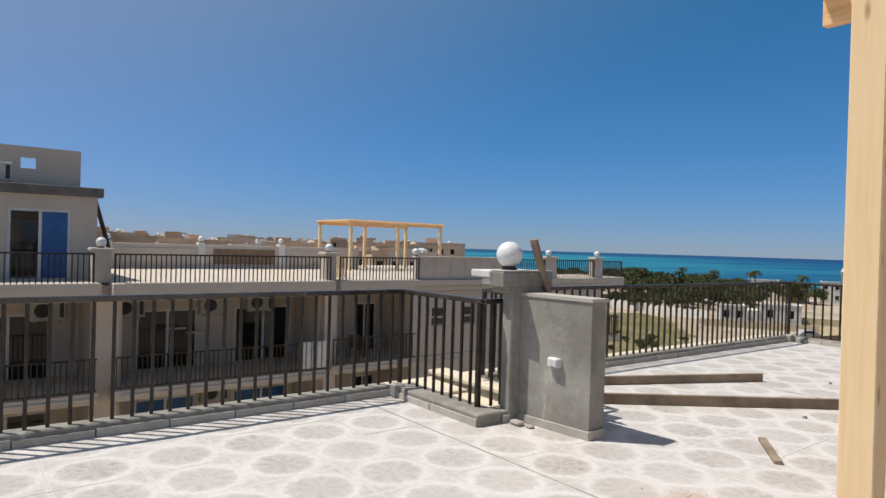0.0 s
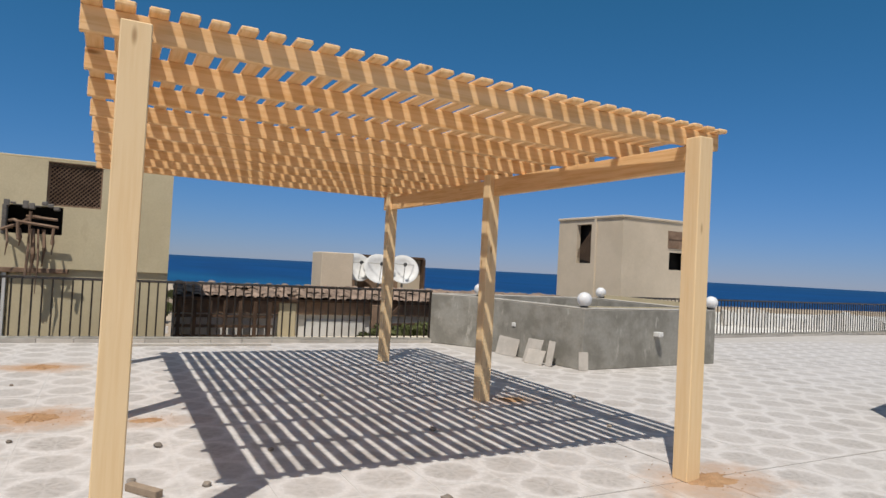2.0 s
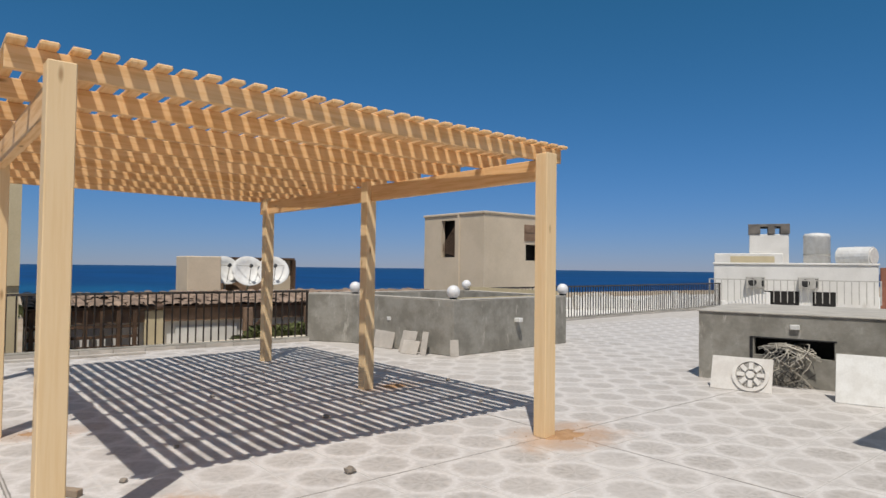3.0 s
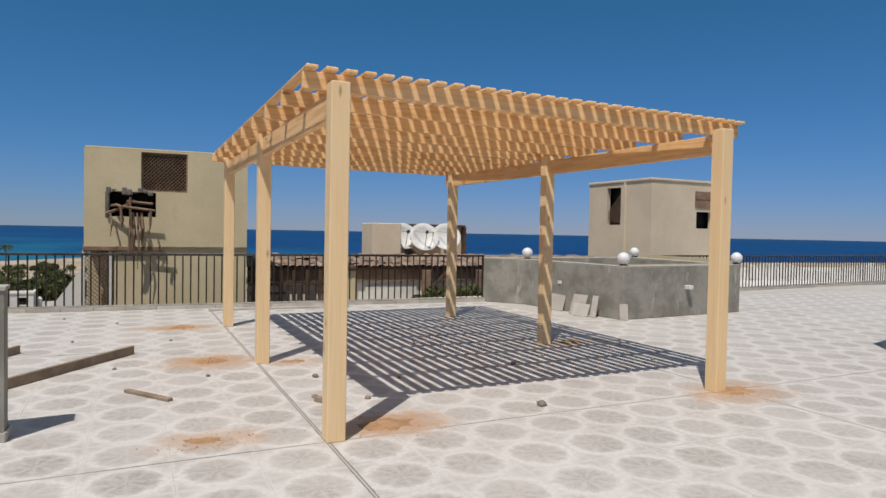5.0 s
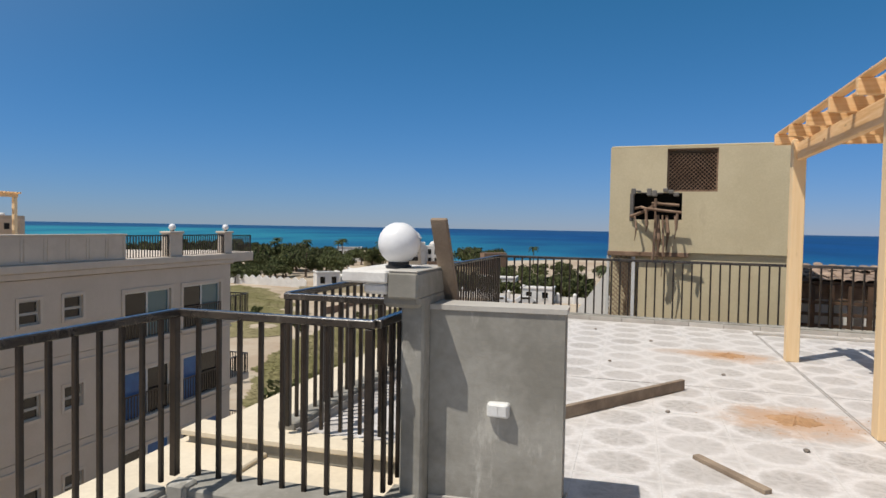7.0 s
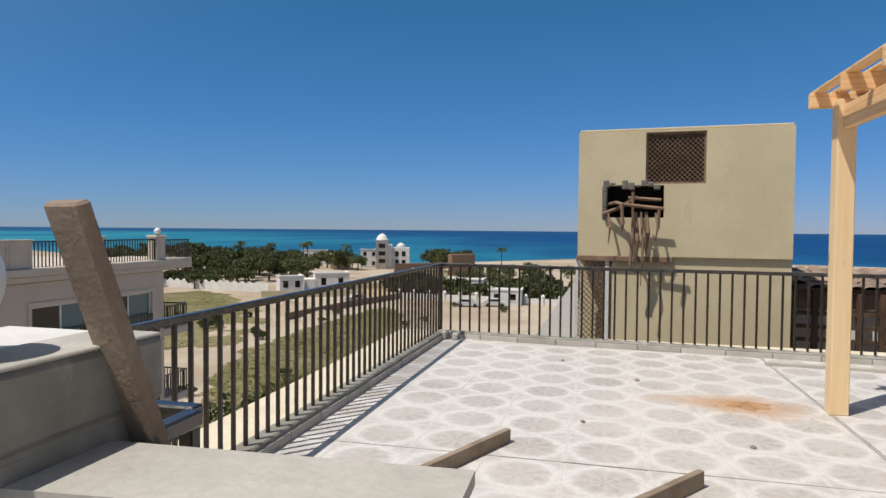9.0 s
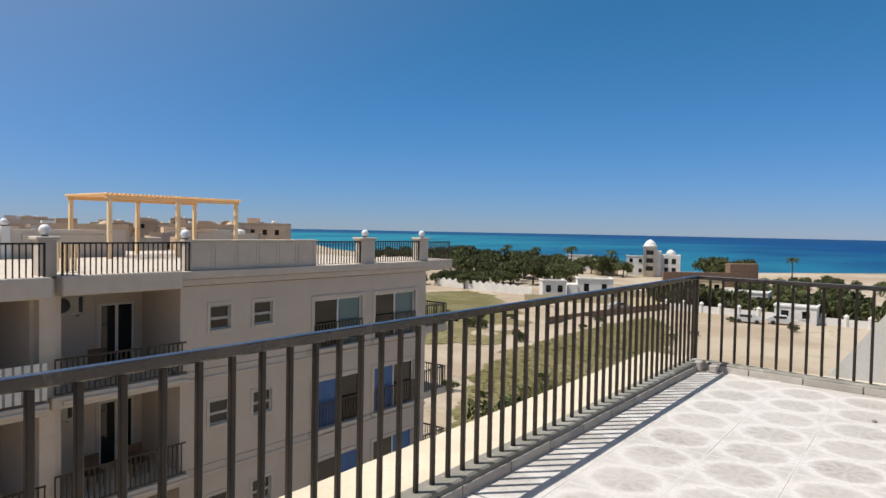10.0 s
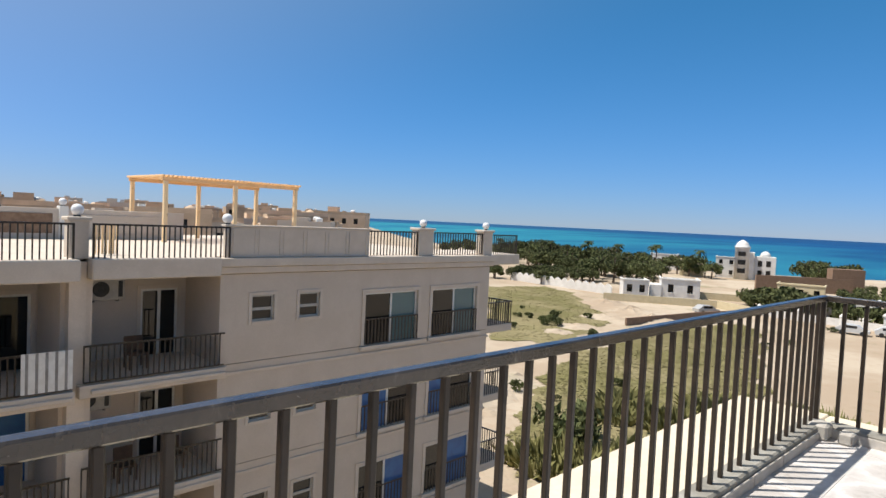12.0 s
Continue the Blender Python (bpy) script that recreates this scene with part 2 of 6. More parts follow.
GLOBE = surface("opal_globe", (0.80, 0.80, 0.80), (0.76, 0.76, 0.77), 0.35, 4, 20, 0.02)
WHITE = surface("white_enamel", (0.76, 0.76, 0.74), (0.66, 0.65, 0.62), 0.5, 5, 50, 0.08)
GREYAC = surface("aged_white_casing", (0.50, 0.48, 0.44), (0.40, 0.38, 0.34), 0.6, 4, 40, 0.1)
PVC = surface("white_window_frame", (0.72, 0.71, 0.68), (0.62, 0.61, 0.58), 0.5, 3, 40, 0.05)
SANDPILE = surface("orange_building_sand", (0.52, 0.33, 0.19), (0.40, 0.24, 0.13), 0.98, 6, 120, 0.9, spec=0.1)
PEBBLE = surface("grey_rubble", (0.33, 0.28, 0.23), (0.22, 0.19, 0.16), 0.95, 12, 80, 0.6, vary=0.4)
PLANK = surface("weathered_grey_plank", (0.34, 0.265, 0.19), (0.21, 0.155, 0.11), 0.9, 3, 60, 0.6, vary=0.3)
CLAY = surface("old_clay_tile", (0.37, 0.27, 0.20), (0.22, 0.155, 0.115), 0.9, 3, 30, 0.5, vary=0.5)
BROWNWOOD = surface("dark_brown_timber", (0.13, 0.075, 0.045), (0.075, 0.043, 0.026), 0.8, 3, 50, 0.4)
LATTICE = surface("brown_lattice_timber", (0.30, 0.20, 0.135), (0.20, 0.125, 0.08), 0.85, 4, 50, 0.4)
# near-black colour that stands in for the shade inside rooms and openings
ROOM_SHADE = surface("painted_room_shade", (0.02, 0.018, 0.017), (0.012, 0.011, 0.01), 0.9, 2, 20, 0.1)
CURTAIN = surface("grey_curtain", (0.32, 0.31, 0.30), (0.22, 0.21, 0.20), 0.9, 4, 30, 0.2)
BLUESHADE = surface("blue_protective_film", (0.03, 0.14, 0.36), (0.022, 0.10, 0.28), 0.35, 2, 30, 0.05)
REDBOARD = surface("rusty_red_board", (0.34, 0.14, 0.09), (0.24, 0.10, 0.065), 0.85, 2, 40, 0.3)
CABLE = surface("pale_cable_sheath", (0.55, 0.51, 0.44), (0.40, 0.37, 0.31), 0.7, 5, 40, 0.1)
CABLE_DARK = surface("dark_cable_sheath", (0.05, 0.05, 0.05), (0.09, 0.085, 0.08), 0.6, 5, 40, 0.1)
PLASTER = surface("white_plaster_cast", (0.72, 0.70, 0.66), (0.62, 0.59, 0.55), 0.9, 5, 60, 0.3)
BOARD = surface("dusty_tile_slab", (0.54, 0.50, 0.45), (0.44, 0.405, 0.36), 0.85, 4, 50, 0.3, vary=0.2)
LEAF = surface("dusty_green_leaves", (0.115, 0.13, 0.05), (0.07, 0.08, 0.03), 0.8, 0.5, 6, 0.1, vary=0.5, spec=0.2)
PALMLEAF = surface("palm_fronds", (0.065, 0.085, 0.035), (0.04, 0.052, 0.02), 0.8, 0.5, 6, 0.1, vary=0.4, spec=0.2)
BARK = surface("grey_brown_bark", (0.16, 0.115, 0.08), (0.10, 0.07, 0.05), 0.95, 2, 20, 0.6)
REED = surface("olive_reeds", (0.30, 0.28, 0.115), (0.21, 0.205, 0.08), 0.9, 0.4, 6, 0.1, vary=0.4, spec=0.15)
GRASS = surface("dry_green_grass", (0.17, 0.158, 0.064), (0.27, 0.232, 0.125), 0.95, 0.12, 1.5, 0.3, spec=0.1)
METAL_CAR = surface("pale_car_paint", (0.55, 0.55, 0.54), (0.50, 0.50, 0.49), 0.35, 2, 20, 0.02, vary=0.5)
GLASS = glass_material("dark_window_glass", (0.015, 0.016, 0.017), 0.15)
GLASS_TEAL = glass_material("teal_window_glass", (0.10, 0.19, 0.21), 0.2)
PINE_X, PINE_Y = (timber(n, a, (0.84, 0.56, 0.30), (0.68, 0.39, 0.16)) for n, a in (("pine_rafter", 0), ("pine_slat", 1)))
PINE_Z = timber("pine_post", 2, (0.80, 0.60, 0.36), (0.75, 0.535, 0.295))


# ---- mesh helpers ----
class Shape:
    def __init__(self):
        self.v, self.f = [], []

    def add(self, verts, faces, m=None, convex=True):
        vs = [Vector(p) for p in verts]
        if m is not None:
            vs = [m @ p for p in vs]
        c = sum(vs, Vector()) / len(vs)
        k = len(self.v)
        for f in faces:
            if convex and len(f) > 2:
                a = vs[f[0]]
                n = (vs[f[1]] - a).cross(vs[f[2]] - a)
                mid = sum((vs[i] for i in f), Vector()) / len(f)
                if n.dot(mid - c) < 0:
                    f = f[::-1]
            self.f.append([k + i for i in f])
        self.v += [tuple(p) for p in vs]
        return self

    def box(self, x0, x1, y0, y1, z0, z1, b=0.0, m=None):
        c, h = ((x0 + x1) / 2, (y0 + y1) / 2, (z0 + z1) / 2), (abs(x1 - x0) / 2, abs(y1 - y0) / 2, abs(z1 - z0) / 2)
        if b <= 0:
            vs = [(c[0] + i * h[0], c[1] + j * h[1], c[2] + k * h[2]) for i in (-1, 1) for j in (-1, 1) for k in (-1, 1)]
            return self.add(vs, [(0, 1, 3, 2), (4, 6, 7, 5), (0, 4, 5, 1), (2, 3, 7, 6), (0, 2, 6, 4), (1, 5, 7, 3)], m)
        b = min(b, 0.49 * 2 * min(h))
        vs, ix = [], {}
        for i in (-1, 1):
            for j in (-1, 1):
                for k in (-1, 1):
                    for a in range(3):
                        s = (i, j, k)
                        ix[s, a] = len(vs)
                        vs.append(tuple(c[q] + s[q] * (h[q] - (0 if q == a else b)) for q in range(3)))
        fs = []
        for a in range(3):
            o = [q for q in range(3) if q != a]
            for s in (-1, 1):
                ring = []
                for p, q in ((-1, -1), (-1, 1), (1, 1), (1, -1)):
                    g = [0, 0, 0]
                    g[a], g[o[0]], g[o[1]] = s, p, q
                    ring.append(ix[tuple(g), a])
                fs.append(tuple(ring))
            for p in (-1, 1):
                for q in (-1, 1):
                    g0, g1 = [0, 0, 0], [0, 0, 0]
                    g0[o[0]], g0[o[1]], g0[a] = p, q, -1
                    g1[o[0]], g1[o[1]], g1[a] = p, q, 1
                    fs.append((ix[tuple(g0), o[0]], ix[tuple(g1), o[0]], ix[tuple(g1), o[1]], ix[tuple(g0), o[1]]))
        for i in (-1, 1):
            for j in (-1, 1):
                for k in (-1, 1):
                    fs.append((ix[(i, j, k), 0], ix[(i, j, k), 1], ix[(i, j, k), 2]))
        return self.add(vs, fs, m)

    def bar(self, a, b, w, h=None, bev=0.0):
        """A square bar from a to b."""
        a, b = Vector(a), Vector(b)
        h = h or w
        d = b - a
        m = Matrix.Translation((a + b) / 2) @ d.to_track_quat("Y", "Z").to_matrix().to_4x4()
        return self.box(-w / 2, w / 2, -d.length / 2, d.length / 2, -h / 2, h / 2, bev, m)

    def lathe(self, profile, n=16, m=None):
        """Turned about z: profile of (radius, z), bottom to top."""
        vs, fs = [], []
        for r, z in profile:
            vs += [(r * math.cos(2 * math.pi * i / n), r * math.sin(2 * math.pi * i / n), z) for i in range(n)]
        for j in range(len(profile) - 1):
            for i in range(n):
                k = (i + 1) % n
                fs.append((j * n + i, j * n + k, (j + 1) * n + k, (j + 1) * n + i))
        fs.append(tuple(range(n))[::-1])
        fs.append(tuple(range((len(profile) - 1) * n, len(profile) * n)))
        return self.add(vs, fs, m, convex=False)

    def tube(self, points, r, n=6):
        pts = [Vector(p) for p in points]
        vs, fs = [], []
        for i, p in enumerate(pts):
            d = (pts[min(i + 1, len(pts) - 1)] - pts[max(i - 1, 0)]).normalized()
            q = d.to_track_quat("Z", "Y").to_matrix()
            rr = r[i] if isinstance(r, (list, tuple)) else r
            vs += [tuple(p + q @ Vector((rr * math.cos(2 * math.pi * k / n), rr * math.sin(2 * math.pi * k / n), 0))) for k in range(n)]
        for j in range(len(pts) - 1):
            for i in range(n):
                k = (i + 1) % n
                fs.append((j * n + i, j * n + k, (j + 1) * n + k, (j + 1) * n + i))
        fs += [tuple(range(n))[::-1], tuple(range((len(pts) - 1) * n, len(pts) * n))]
        return self.add(vs, fs, None, convex=False)

    def prism(self, ring, z0, z1):
        """An upright prism on a ring of plan points, counter-clockwise."""
        n = len(ring)
        vs = [(x, y, z0) for x, y in ring] + [(x, y, z1) for x, y in ring]
        fs = [tuple(range(n))[::-1], tuple(range(n, 2 * n))] + [(i, (i + 1) % n, n + (i + 1) % n, n + i) for i in range(n)]
        return self.add(vs, fs, None, convex=False)

    def mesh(self, name, mat, smooth=False, shift=None):
        me = bpy.data.meshes.new(name)
        vs = [tuple(shift @ Vector(p)) for p in self.v] if shift is not None else self.v
        me.from_pydata(vs, [], self.f)
        me.materials.append(mat)
        if smooth:
            me.polygons.foreach_set("use_smooth", [True] * len(me.polygons))
        me.update()
        return me


BASE = {}


def thing(name, at, label, category, group="", kind="", turn=0.0):
    ob = new(name)
    ob.empty_display_size = 0.1
    ob.matrix_basis = pose(*at, 0, 0, turn)
    BASE[ob] = pose(*at, 0, 0, turn)
    return tagged(ob, label, category, group, kind)


def part(name, shape, mat, parent, label="", smooth=False):
    """One mesh under a thing or a part; the shape is given in world places."""
    m = BASE[parent]
    ob = new(name, shape.mesh(name, mat, smooth, m.inverted()))
    ob.parent = parent
    BASE[ob] = m
    return tagged(ob, label)


def piece(name, mesh, parent, m):
    """One more object on a shared mesh, at the world pose m."""
    ob = new(name, mesh)
    ob.parent = parent
    ob.matrix_basis = BASE[parent].inverted() @ m
    return ob


def solid(name, shape, mat, label, category="", kind="", group="", smooth=False, at=None):
    """A thing or a piece of the setting that is one mesh."""
    at = at or shape.v[0]
    ob = new(name, shape.mesh(name, mat, smooth, Matrix.Translation(at).inverted()))
    ob.location = at
    BASE[ob] = Matrix.Translation(at)
    return tagged(ob, label, category, group, kind)


def holed(shape, u0, u1, z0, z1, holes, thick, m):
    """A wall in the plane (u, z), with real openings; m puts u on x and the thickness on y."""
    us = sorted({u0, u1, *[h[0] for h in holes], *[h[1] for h in holes]})
    zs = sorted({z0, z1, *[h[2] for h in holes], *[h[3] for h in holes]})
    us, zs = [u for u in us if u0 <= u <= u1], [z for z in zs if z0 <= z <= z1]

    def full(i, j):
        if not (0 <= i < len(us) - 1 and 0 <= j < len(zs) - 1):
            return False
        mu, mz = (us[i] + us[i + 1]) / 2, (zs[j] + zs[j + 1]) / 2
        return not any(h[0] < mu < h[1] and h[2] < mz < h[3] for h in holes)

    ids, vs, fs = {}, [], []

    def at(i, s, j):
        if (i, s, j) not in ids:
            ids[i, s, j] = len(vs)
            vs.append((us[i], thick * s, zs[j]))
        return ids[i, s, j]

    for i in range(len(us) - 1):
        for j in range(len(zs) - 1):
            if not full(i, j):
                continue
            fs.append((at(i, 0, j), at(i + 1, 0, j), at(i + 1, 0, j + 1), at(i, 0, j + 1)))
            fs.append((at(i, 1, j), at(i, 1, j + 1), at(i + 1, 1, j + 1), at(i + 1, 1, j)))
            if not full(i - 1, j):
                fs.append((at(i, 0, j), at(i, 0, j + 1), at(i, 1, j + 1), at(i, 1, j)))
            if not full(i + 1, j):
                fs.append((at(i + 1, 0, j), at(i + 1, 1, j), at(i + 1, 1, j + 1), at(i + 1, 0, j + 1)))
            if not full(i, j - 1):
                fs.append((at(i, 0, j), at(i, 1, j), at(i + 1, 1, j), at(i + 1, 0, j)))
            if not full(i, j + 1):
                fs.append((at(i, 0, j + 1), at(i + 1, 0, j + 1), at(i + 1, 1, j + 1), at(i, 1, j + 1)))
    shape.add(vs, fs, m, convex=False)


def railing(p0, p1, z0, z1, label, gap=0.15, group="", posts=(True, True), w=0.026, rail=(0.05, 0.045), mats=None, low=False):
    """An iron railing: a flat handrail on square balusters, each a part."""
    p0, p1 = Vector(p0), Vector(p1)
    d = p1 - p0
    ob = thing("railing", (*p0, z0), label, "railing", group)
    mi, mr = mats or (IRON, IRON_DUST)
    part("handrail", Shape().bar((*p0, z1 - rail[1] / 2), (*p1, z1 - rail[1] / 2), rail[0], rail[1], 0.006), mr, ob)
    if low:
        part("bottom_rail", Shape().bar((*p0, z0 + 0.08), (*p1, z0 + 0.08), rail[0] * 0.8, rail[1] * 0.6), mi, ob)
    h = z1 - rail[1] - z0
    bal = Shape().box(-w / 2, w / 2, -w / 2, w / 2, 0, h, 0.004 if w < 0.03 else 0.0).mesh("baluster", mi)
    post = Shape().box(-w * 0.85, w * 0.85, -w * 0.85, w * 0.85, 0, h, 0.005).mesh("railing_post", mi)
    n = max(1, round(d.length / gap))
    turn = math.degrees(math.atan2(d.y, d.x))
    for i in range(n + 1):
        end = (i == 0 and posts[0]) or (i == n and posts[1])
        if (i == 0 and not posts[0]) or (i == n and not posts[1]):
            continue
        q = p0 + d * (i / n)
        if end:
            q = q - d.normalized() * (0.03 if i else -0.03)
        piece("post" if end else "baluster", post if end else bal, ob, pose(q.x, q.y, z0, 0, 0, turn))
    return ob


# ---- ground, sea and our roof ----
coast = [(-2600, 2060), (-1500, 1190), (-700, 562), (-330, 305), (-215, 250), (-130, 240), (-85, 243), (-55, 268), (-10, 320), (90, 300), (240, 250), (700, 200), (2600, 150)]
land = Shape()
inner = [(x, -2600) for x, y in coast]
nn = len(coast)
land.add([(x, y, -12.5) for x, y in coast] + [(x, y, -12.5) for x, y in inner] + [(x + 4, y + 8, -13.6) for x, y in coast],
         [(i + 1, i, nn + i, nn + i + 1) for i in range(nn - 1)] + [(i, i + 1, 2 * nn + i + 1, 2 * nn + i) for i in range(nn - 1)], None, convex=False)
ground = solid("ground", land, LAND, "dry sandy ground reaching down to the shore", "ground", "structure", at=(0, 0, -12.5))
sea = solid("sea", Shape().add([(-4800, -4800, -13.2), (4800, -4800, -13.2), (4800, 4800, -13.2), (-4800, 4800, -13.2)], [(0, 1, 2, 3)], None, False), SEA,
            "calm turquoise sea turning deep blue", "sea", "structure", at=(0, 0, -13.2))

# the block of flats under the roof
block = Shape().box(-3.9, 27.4, -14, 13.9, -12.5, -0.34)
solid("building_block", block, LEDGE, "cream rendered block of flats below the roof terrace", "building", "structure")
floor = solid("floor", Shape().box(-3.3, 27, -13.6, 4.9, -0.34, -0.002).box(-2.0, 27, 4.9, 5.92, -0.34, -0.002).box(-3.2, 27, 5.92, 13.3, -0.34, -0.002), GROUT,
              "roof terrace floor with pale patterned cement tiles", "floor", "structure", at=(0, 0, 0))
ledge = solid("ledge", Shape().box(-4.06, -3.3, 5.98, 14.1, -0.30, -0.05, 0.01).box(-4.06, -3.3, -13.9, 5.98, -0.34, -0.055, 0.01)
              .box(-3.3, -2.0, 4.92, 5.98, -0.34, -0.09).box(-3.3, 27, 13.3, 14.1, -0.34, -0.06, 0.01), LEDGE, "cream rendered outer ledge of the roof", "ledge", "structure")


def kerb(p0, p1, h=0.105, w=0.15, inward=1.0, lift=0.0):
    """A cement kerb with a strip of broken tile along its foot on the terrace side."""
    p0, p1 = Vector(p0), Vector(p1)
    d = (p1 - p0).normalized()
    n = Vector((-d.y, d.x)) * inward
    ob = thing("kerb", (*p0, 0), "rough grey cement kerb with marbled skirting tiles", "kerb", "kerbs", "structure")
    s = Shape().bar((*p0, h / 2 - 0.12), (*p1, h / 2 - 0.12), w, h + 0.24, 0.012)
    part("cement_kerb", s, CEMENT, ob)
    run = (p1 - p0).length
    me = Shape().box(-0.262, 0.262, -0.007, 0.007, 0, 0.07, 0.003).mesh("skirting_tile", BOARD)
    k = max(1, round(run / 0.535))
    step = run / k
    turn = math.degrees(math.atan2(d.y, d.x))
    for i in range(k):
        q = p0 + d * (0.5 + i) * step + n * (w / 2 + 0.008)
        piece("tile", me, ob, pose(q.x, q.y, lift - 0.004 + random.uniform(-0.006, 0.004), random.uniform(-2, 2), 0, turn) @ Matrix.Diagonal((step / 0.535, 1, 1, 1)))
    return ob


RT, RB = 1.06, 0.10
DARK = "dark bronze iron railing standing on a cement kerb"
segs = [((-3.36, -9.0), (-3.36, 4.93), -1), ((-3.36, 4.93), (-2.14, 4.93), -1), ((-2.06, 5.91), (-3.25, 5.91), -1), ((-3.27, 5.98), (-3.2, 13.27), -1), ((-3.2, 13.27), (6.86, 12.53), -1)]
for i, (a, b, s) in enumerate(segs):
    if i == 4:
        kerb((-3.12, 13.262), b, 0.09, 0.16, s)
    elif i != 2:
        if i == 1:
            kerb((-3.285, 4.885), (-1.95, 4.885), 0.105, 0.27, s)
        else:
            kerb(a, b if i else (-3.36, 4.75), 0.105, 0.15, s)
    railing(a, b, RB, RT, "dark bronze iron railing round the light well" if i in (1, 2) else DARK, 0.142, "roof railings", (i in (0, 2), True))
well = thing("well_sill", (-3.0, 5.85, 0), "cream rendered sill over a dark cement beam", "sill", "", "structure")
part("sill", Shape().box(-4.0, -1.98, 5.74, 6.0, 0.0, 0.045, 0.008), LEDGE, well)
part("beam", Shape().box(-3.95, -2.0, 5.77, 5.97, -0.085, 0.0), CEMENT, well)
kerb((-2.04, 5.02), (-2.04, 5.2), 0.10, 0.18, -1)
railing((-2.14, 4.95), (-2.14, 5.4), RB, RT, "short dark iron railing return beside the pillar", 0.11, "roof railings", (False, False))
railing((-2.05, 5.5), (-2.05, 5.88), RB, RT, "short dark iron railing return behind the pillar", 0.13, "roof railings", (False, False))
solid("mortar_lump", Shape().box(-3.2, -3.06, 13.02, 13.18, 0, 0.12, 0.018, pose(0, 0, 0)).box(-3.0, -2.9, 13.04, 13.16, 0, 0.09, 0.015), CEMENT_LIGHT, "broken lumps of mortar in the kerb corner", "mortar lump")
solid("cement_block", Shape().box(-3.28, -3.15, 4.72, 4.84, 0, 0.13, 0.015), CEMENT, "small cement block in the railing corner", "block")

# pillar, capital and globe
pil = thing("pillar", (-2.08, 5.3, 0), "grey cement pillar with a stepped capital", "pillar")
part("shaft", Shape().box(-2.06, -1.93, 5.09, 5.55, -0.3, 1.17, 0.012), CEMENT, pil)
part("neck", Shape().box(-2.14, -1.932, 5.02, 5.56, 1.12, 1.19, 0.02), CEMENT, pil)
part("capital", Shape().box(-2.1, -1.93, 4.98, 5.6, 1.17, 1.312, 0.012), CEMENT, pil)
part("cornice", Shape().box(-2.24, -2.1, 4.99, 5.58, 1.19, 1.25, 0.015).box(-2.36, -2.1, 4.97, 5.6, 1.25, 1.315, 0.01), PLASTER, pil, "pale plaster stepped cornice")
part("cap_plaster", Shape().box(-2.095, -1.935, 4.985, 5.595, 1.312, 1.32, 0.003), CEMENT_LIGHT, pil, "pale cement skim on the cap")


def globe(x, y, z, r=0.118, label="white opal globe lamp on a black base"):
    ob = thing("globe_lamp", (x, y, z), label, "lamp", "globe lamps")
    part("base", Shape().lathe([(r * 0.62, 0), (r * 0.62, r * 0.12), (r * 0.5, r * 0.16), (r * 0.5, r * 0.3)], 16, pose(x, y, z)), BLACK, ob, "black plastic base")
    n = 14
    prof = [(r * math.sin(math.pi * i / n), r * 1.18 - r * math.cos(math.pi * i / n)) for i in range(1, n)]
    part("globe", Shape().lathe(prof, 24, pose(x, y, z)), GLOBE, ob, "white opal globe", True)
    return ob


globe(-2.13, 5.23, 1.318)

# wall stub with a socket
stub = thing("wall_stub", (-1.53, 5.33, 0), "low grey cement wall stub with a white socket", "wall")
part("wall", Shape().prism([(-1.928, 5.2), (-1.2, 5.265), (-1.205, 5.455), (-1.928, 5.42)], 0, 1.1), CEMENT, stub)
part("coping", Shape().prism([(-1.928, 5.19), (-1.19, 5.255), (-1.195, 5.47), (-1.928, 5.435)], 1.1, 1.127), CEMENT_LIGHT, stub, "uneven pale cement coping")
part("skirting_tile", Shape().bar((-1.925, 5.194, 0.035), (-1.19, 5.258, 0.035), 0.016, 0.07, 0.004), BOARD, stub)
part("end_tile", Shape().box(-1.2, -1.184, 5.26, 5.46, 0, 0.075, 0.004), BOARD, stub)
sock = part("socket", Shape().box(-1.6, -1.48, 5.19, 5.245, 0.535, 0.612, 0.008), WHITE, stub, "white weatherproof socket box")
part("socket_cover", Shape().box(-1.59, -1.49, 5.182, 5.191, 0.543, 0.604, 0.004).box(-1.542, -1.538, 5.179, 5.183, 0.547, 0.6), WHITE, sock)
leaner = thing("leaning_plank", (-1.75, 5.95, 0), "weathered plank leaning on the pillar behind the wall stub", "plank")
foot, top = Vector((-1.80, 5.86, 0.0)), Vector((-1.93, 5.33, 1.6))
part("board", Shape().bar(foot + Vector((0, 0, 0.012)), top, 0.105, 0.03, 0.006), PLANK, leaner)
solid("rubble", Shape().box(-1.9, -1.78, 5.06, 5.14, 0, 0.035, 0.012).box(-1.74, -1.67, 5.09, 5.15, 0, 0.025, 0.01), CEMENT_LIGHT, "small pieces of broken tile beside the pillar", "rubble")


def board(a, b, w, h, label, name="plank"):
    ob = thing(name, (a[0], a[1], 0), label, "plank", "loose planks")
    part("board", Shape().bar((*a, h / 2), (*b, h / 2), w, h, 0.004), PLANK, ob)


board((-0.37, 8.47), (-2.1, 6.15), 0.045, 0.105, "long weathered grey plank lying on its edge")
board((-1.62, 8.98), (-2.62, 6.8), 0.045, 0.10, "weathered grey plank lying on its edge near the railing")
board((-0.42, 6.5), (-0.06, 6.0), 0.06, 0.03, "short scrap of pale timber on the tiles", "timber_scrap")
board((1.15, 5.52), (1.32, 5.3), 0.06, 0.05, "small timber offcut beside the pergola post", "timber_scrap")

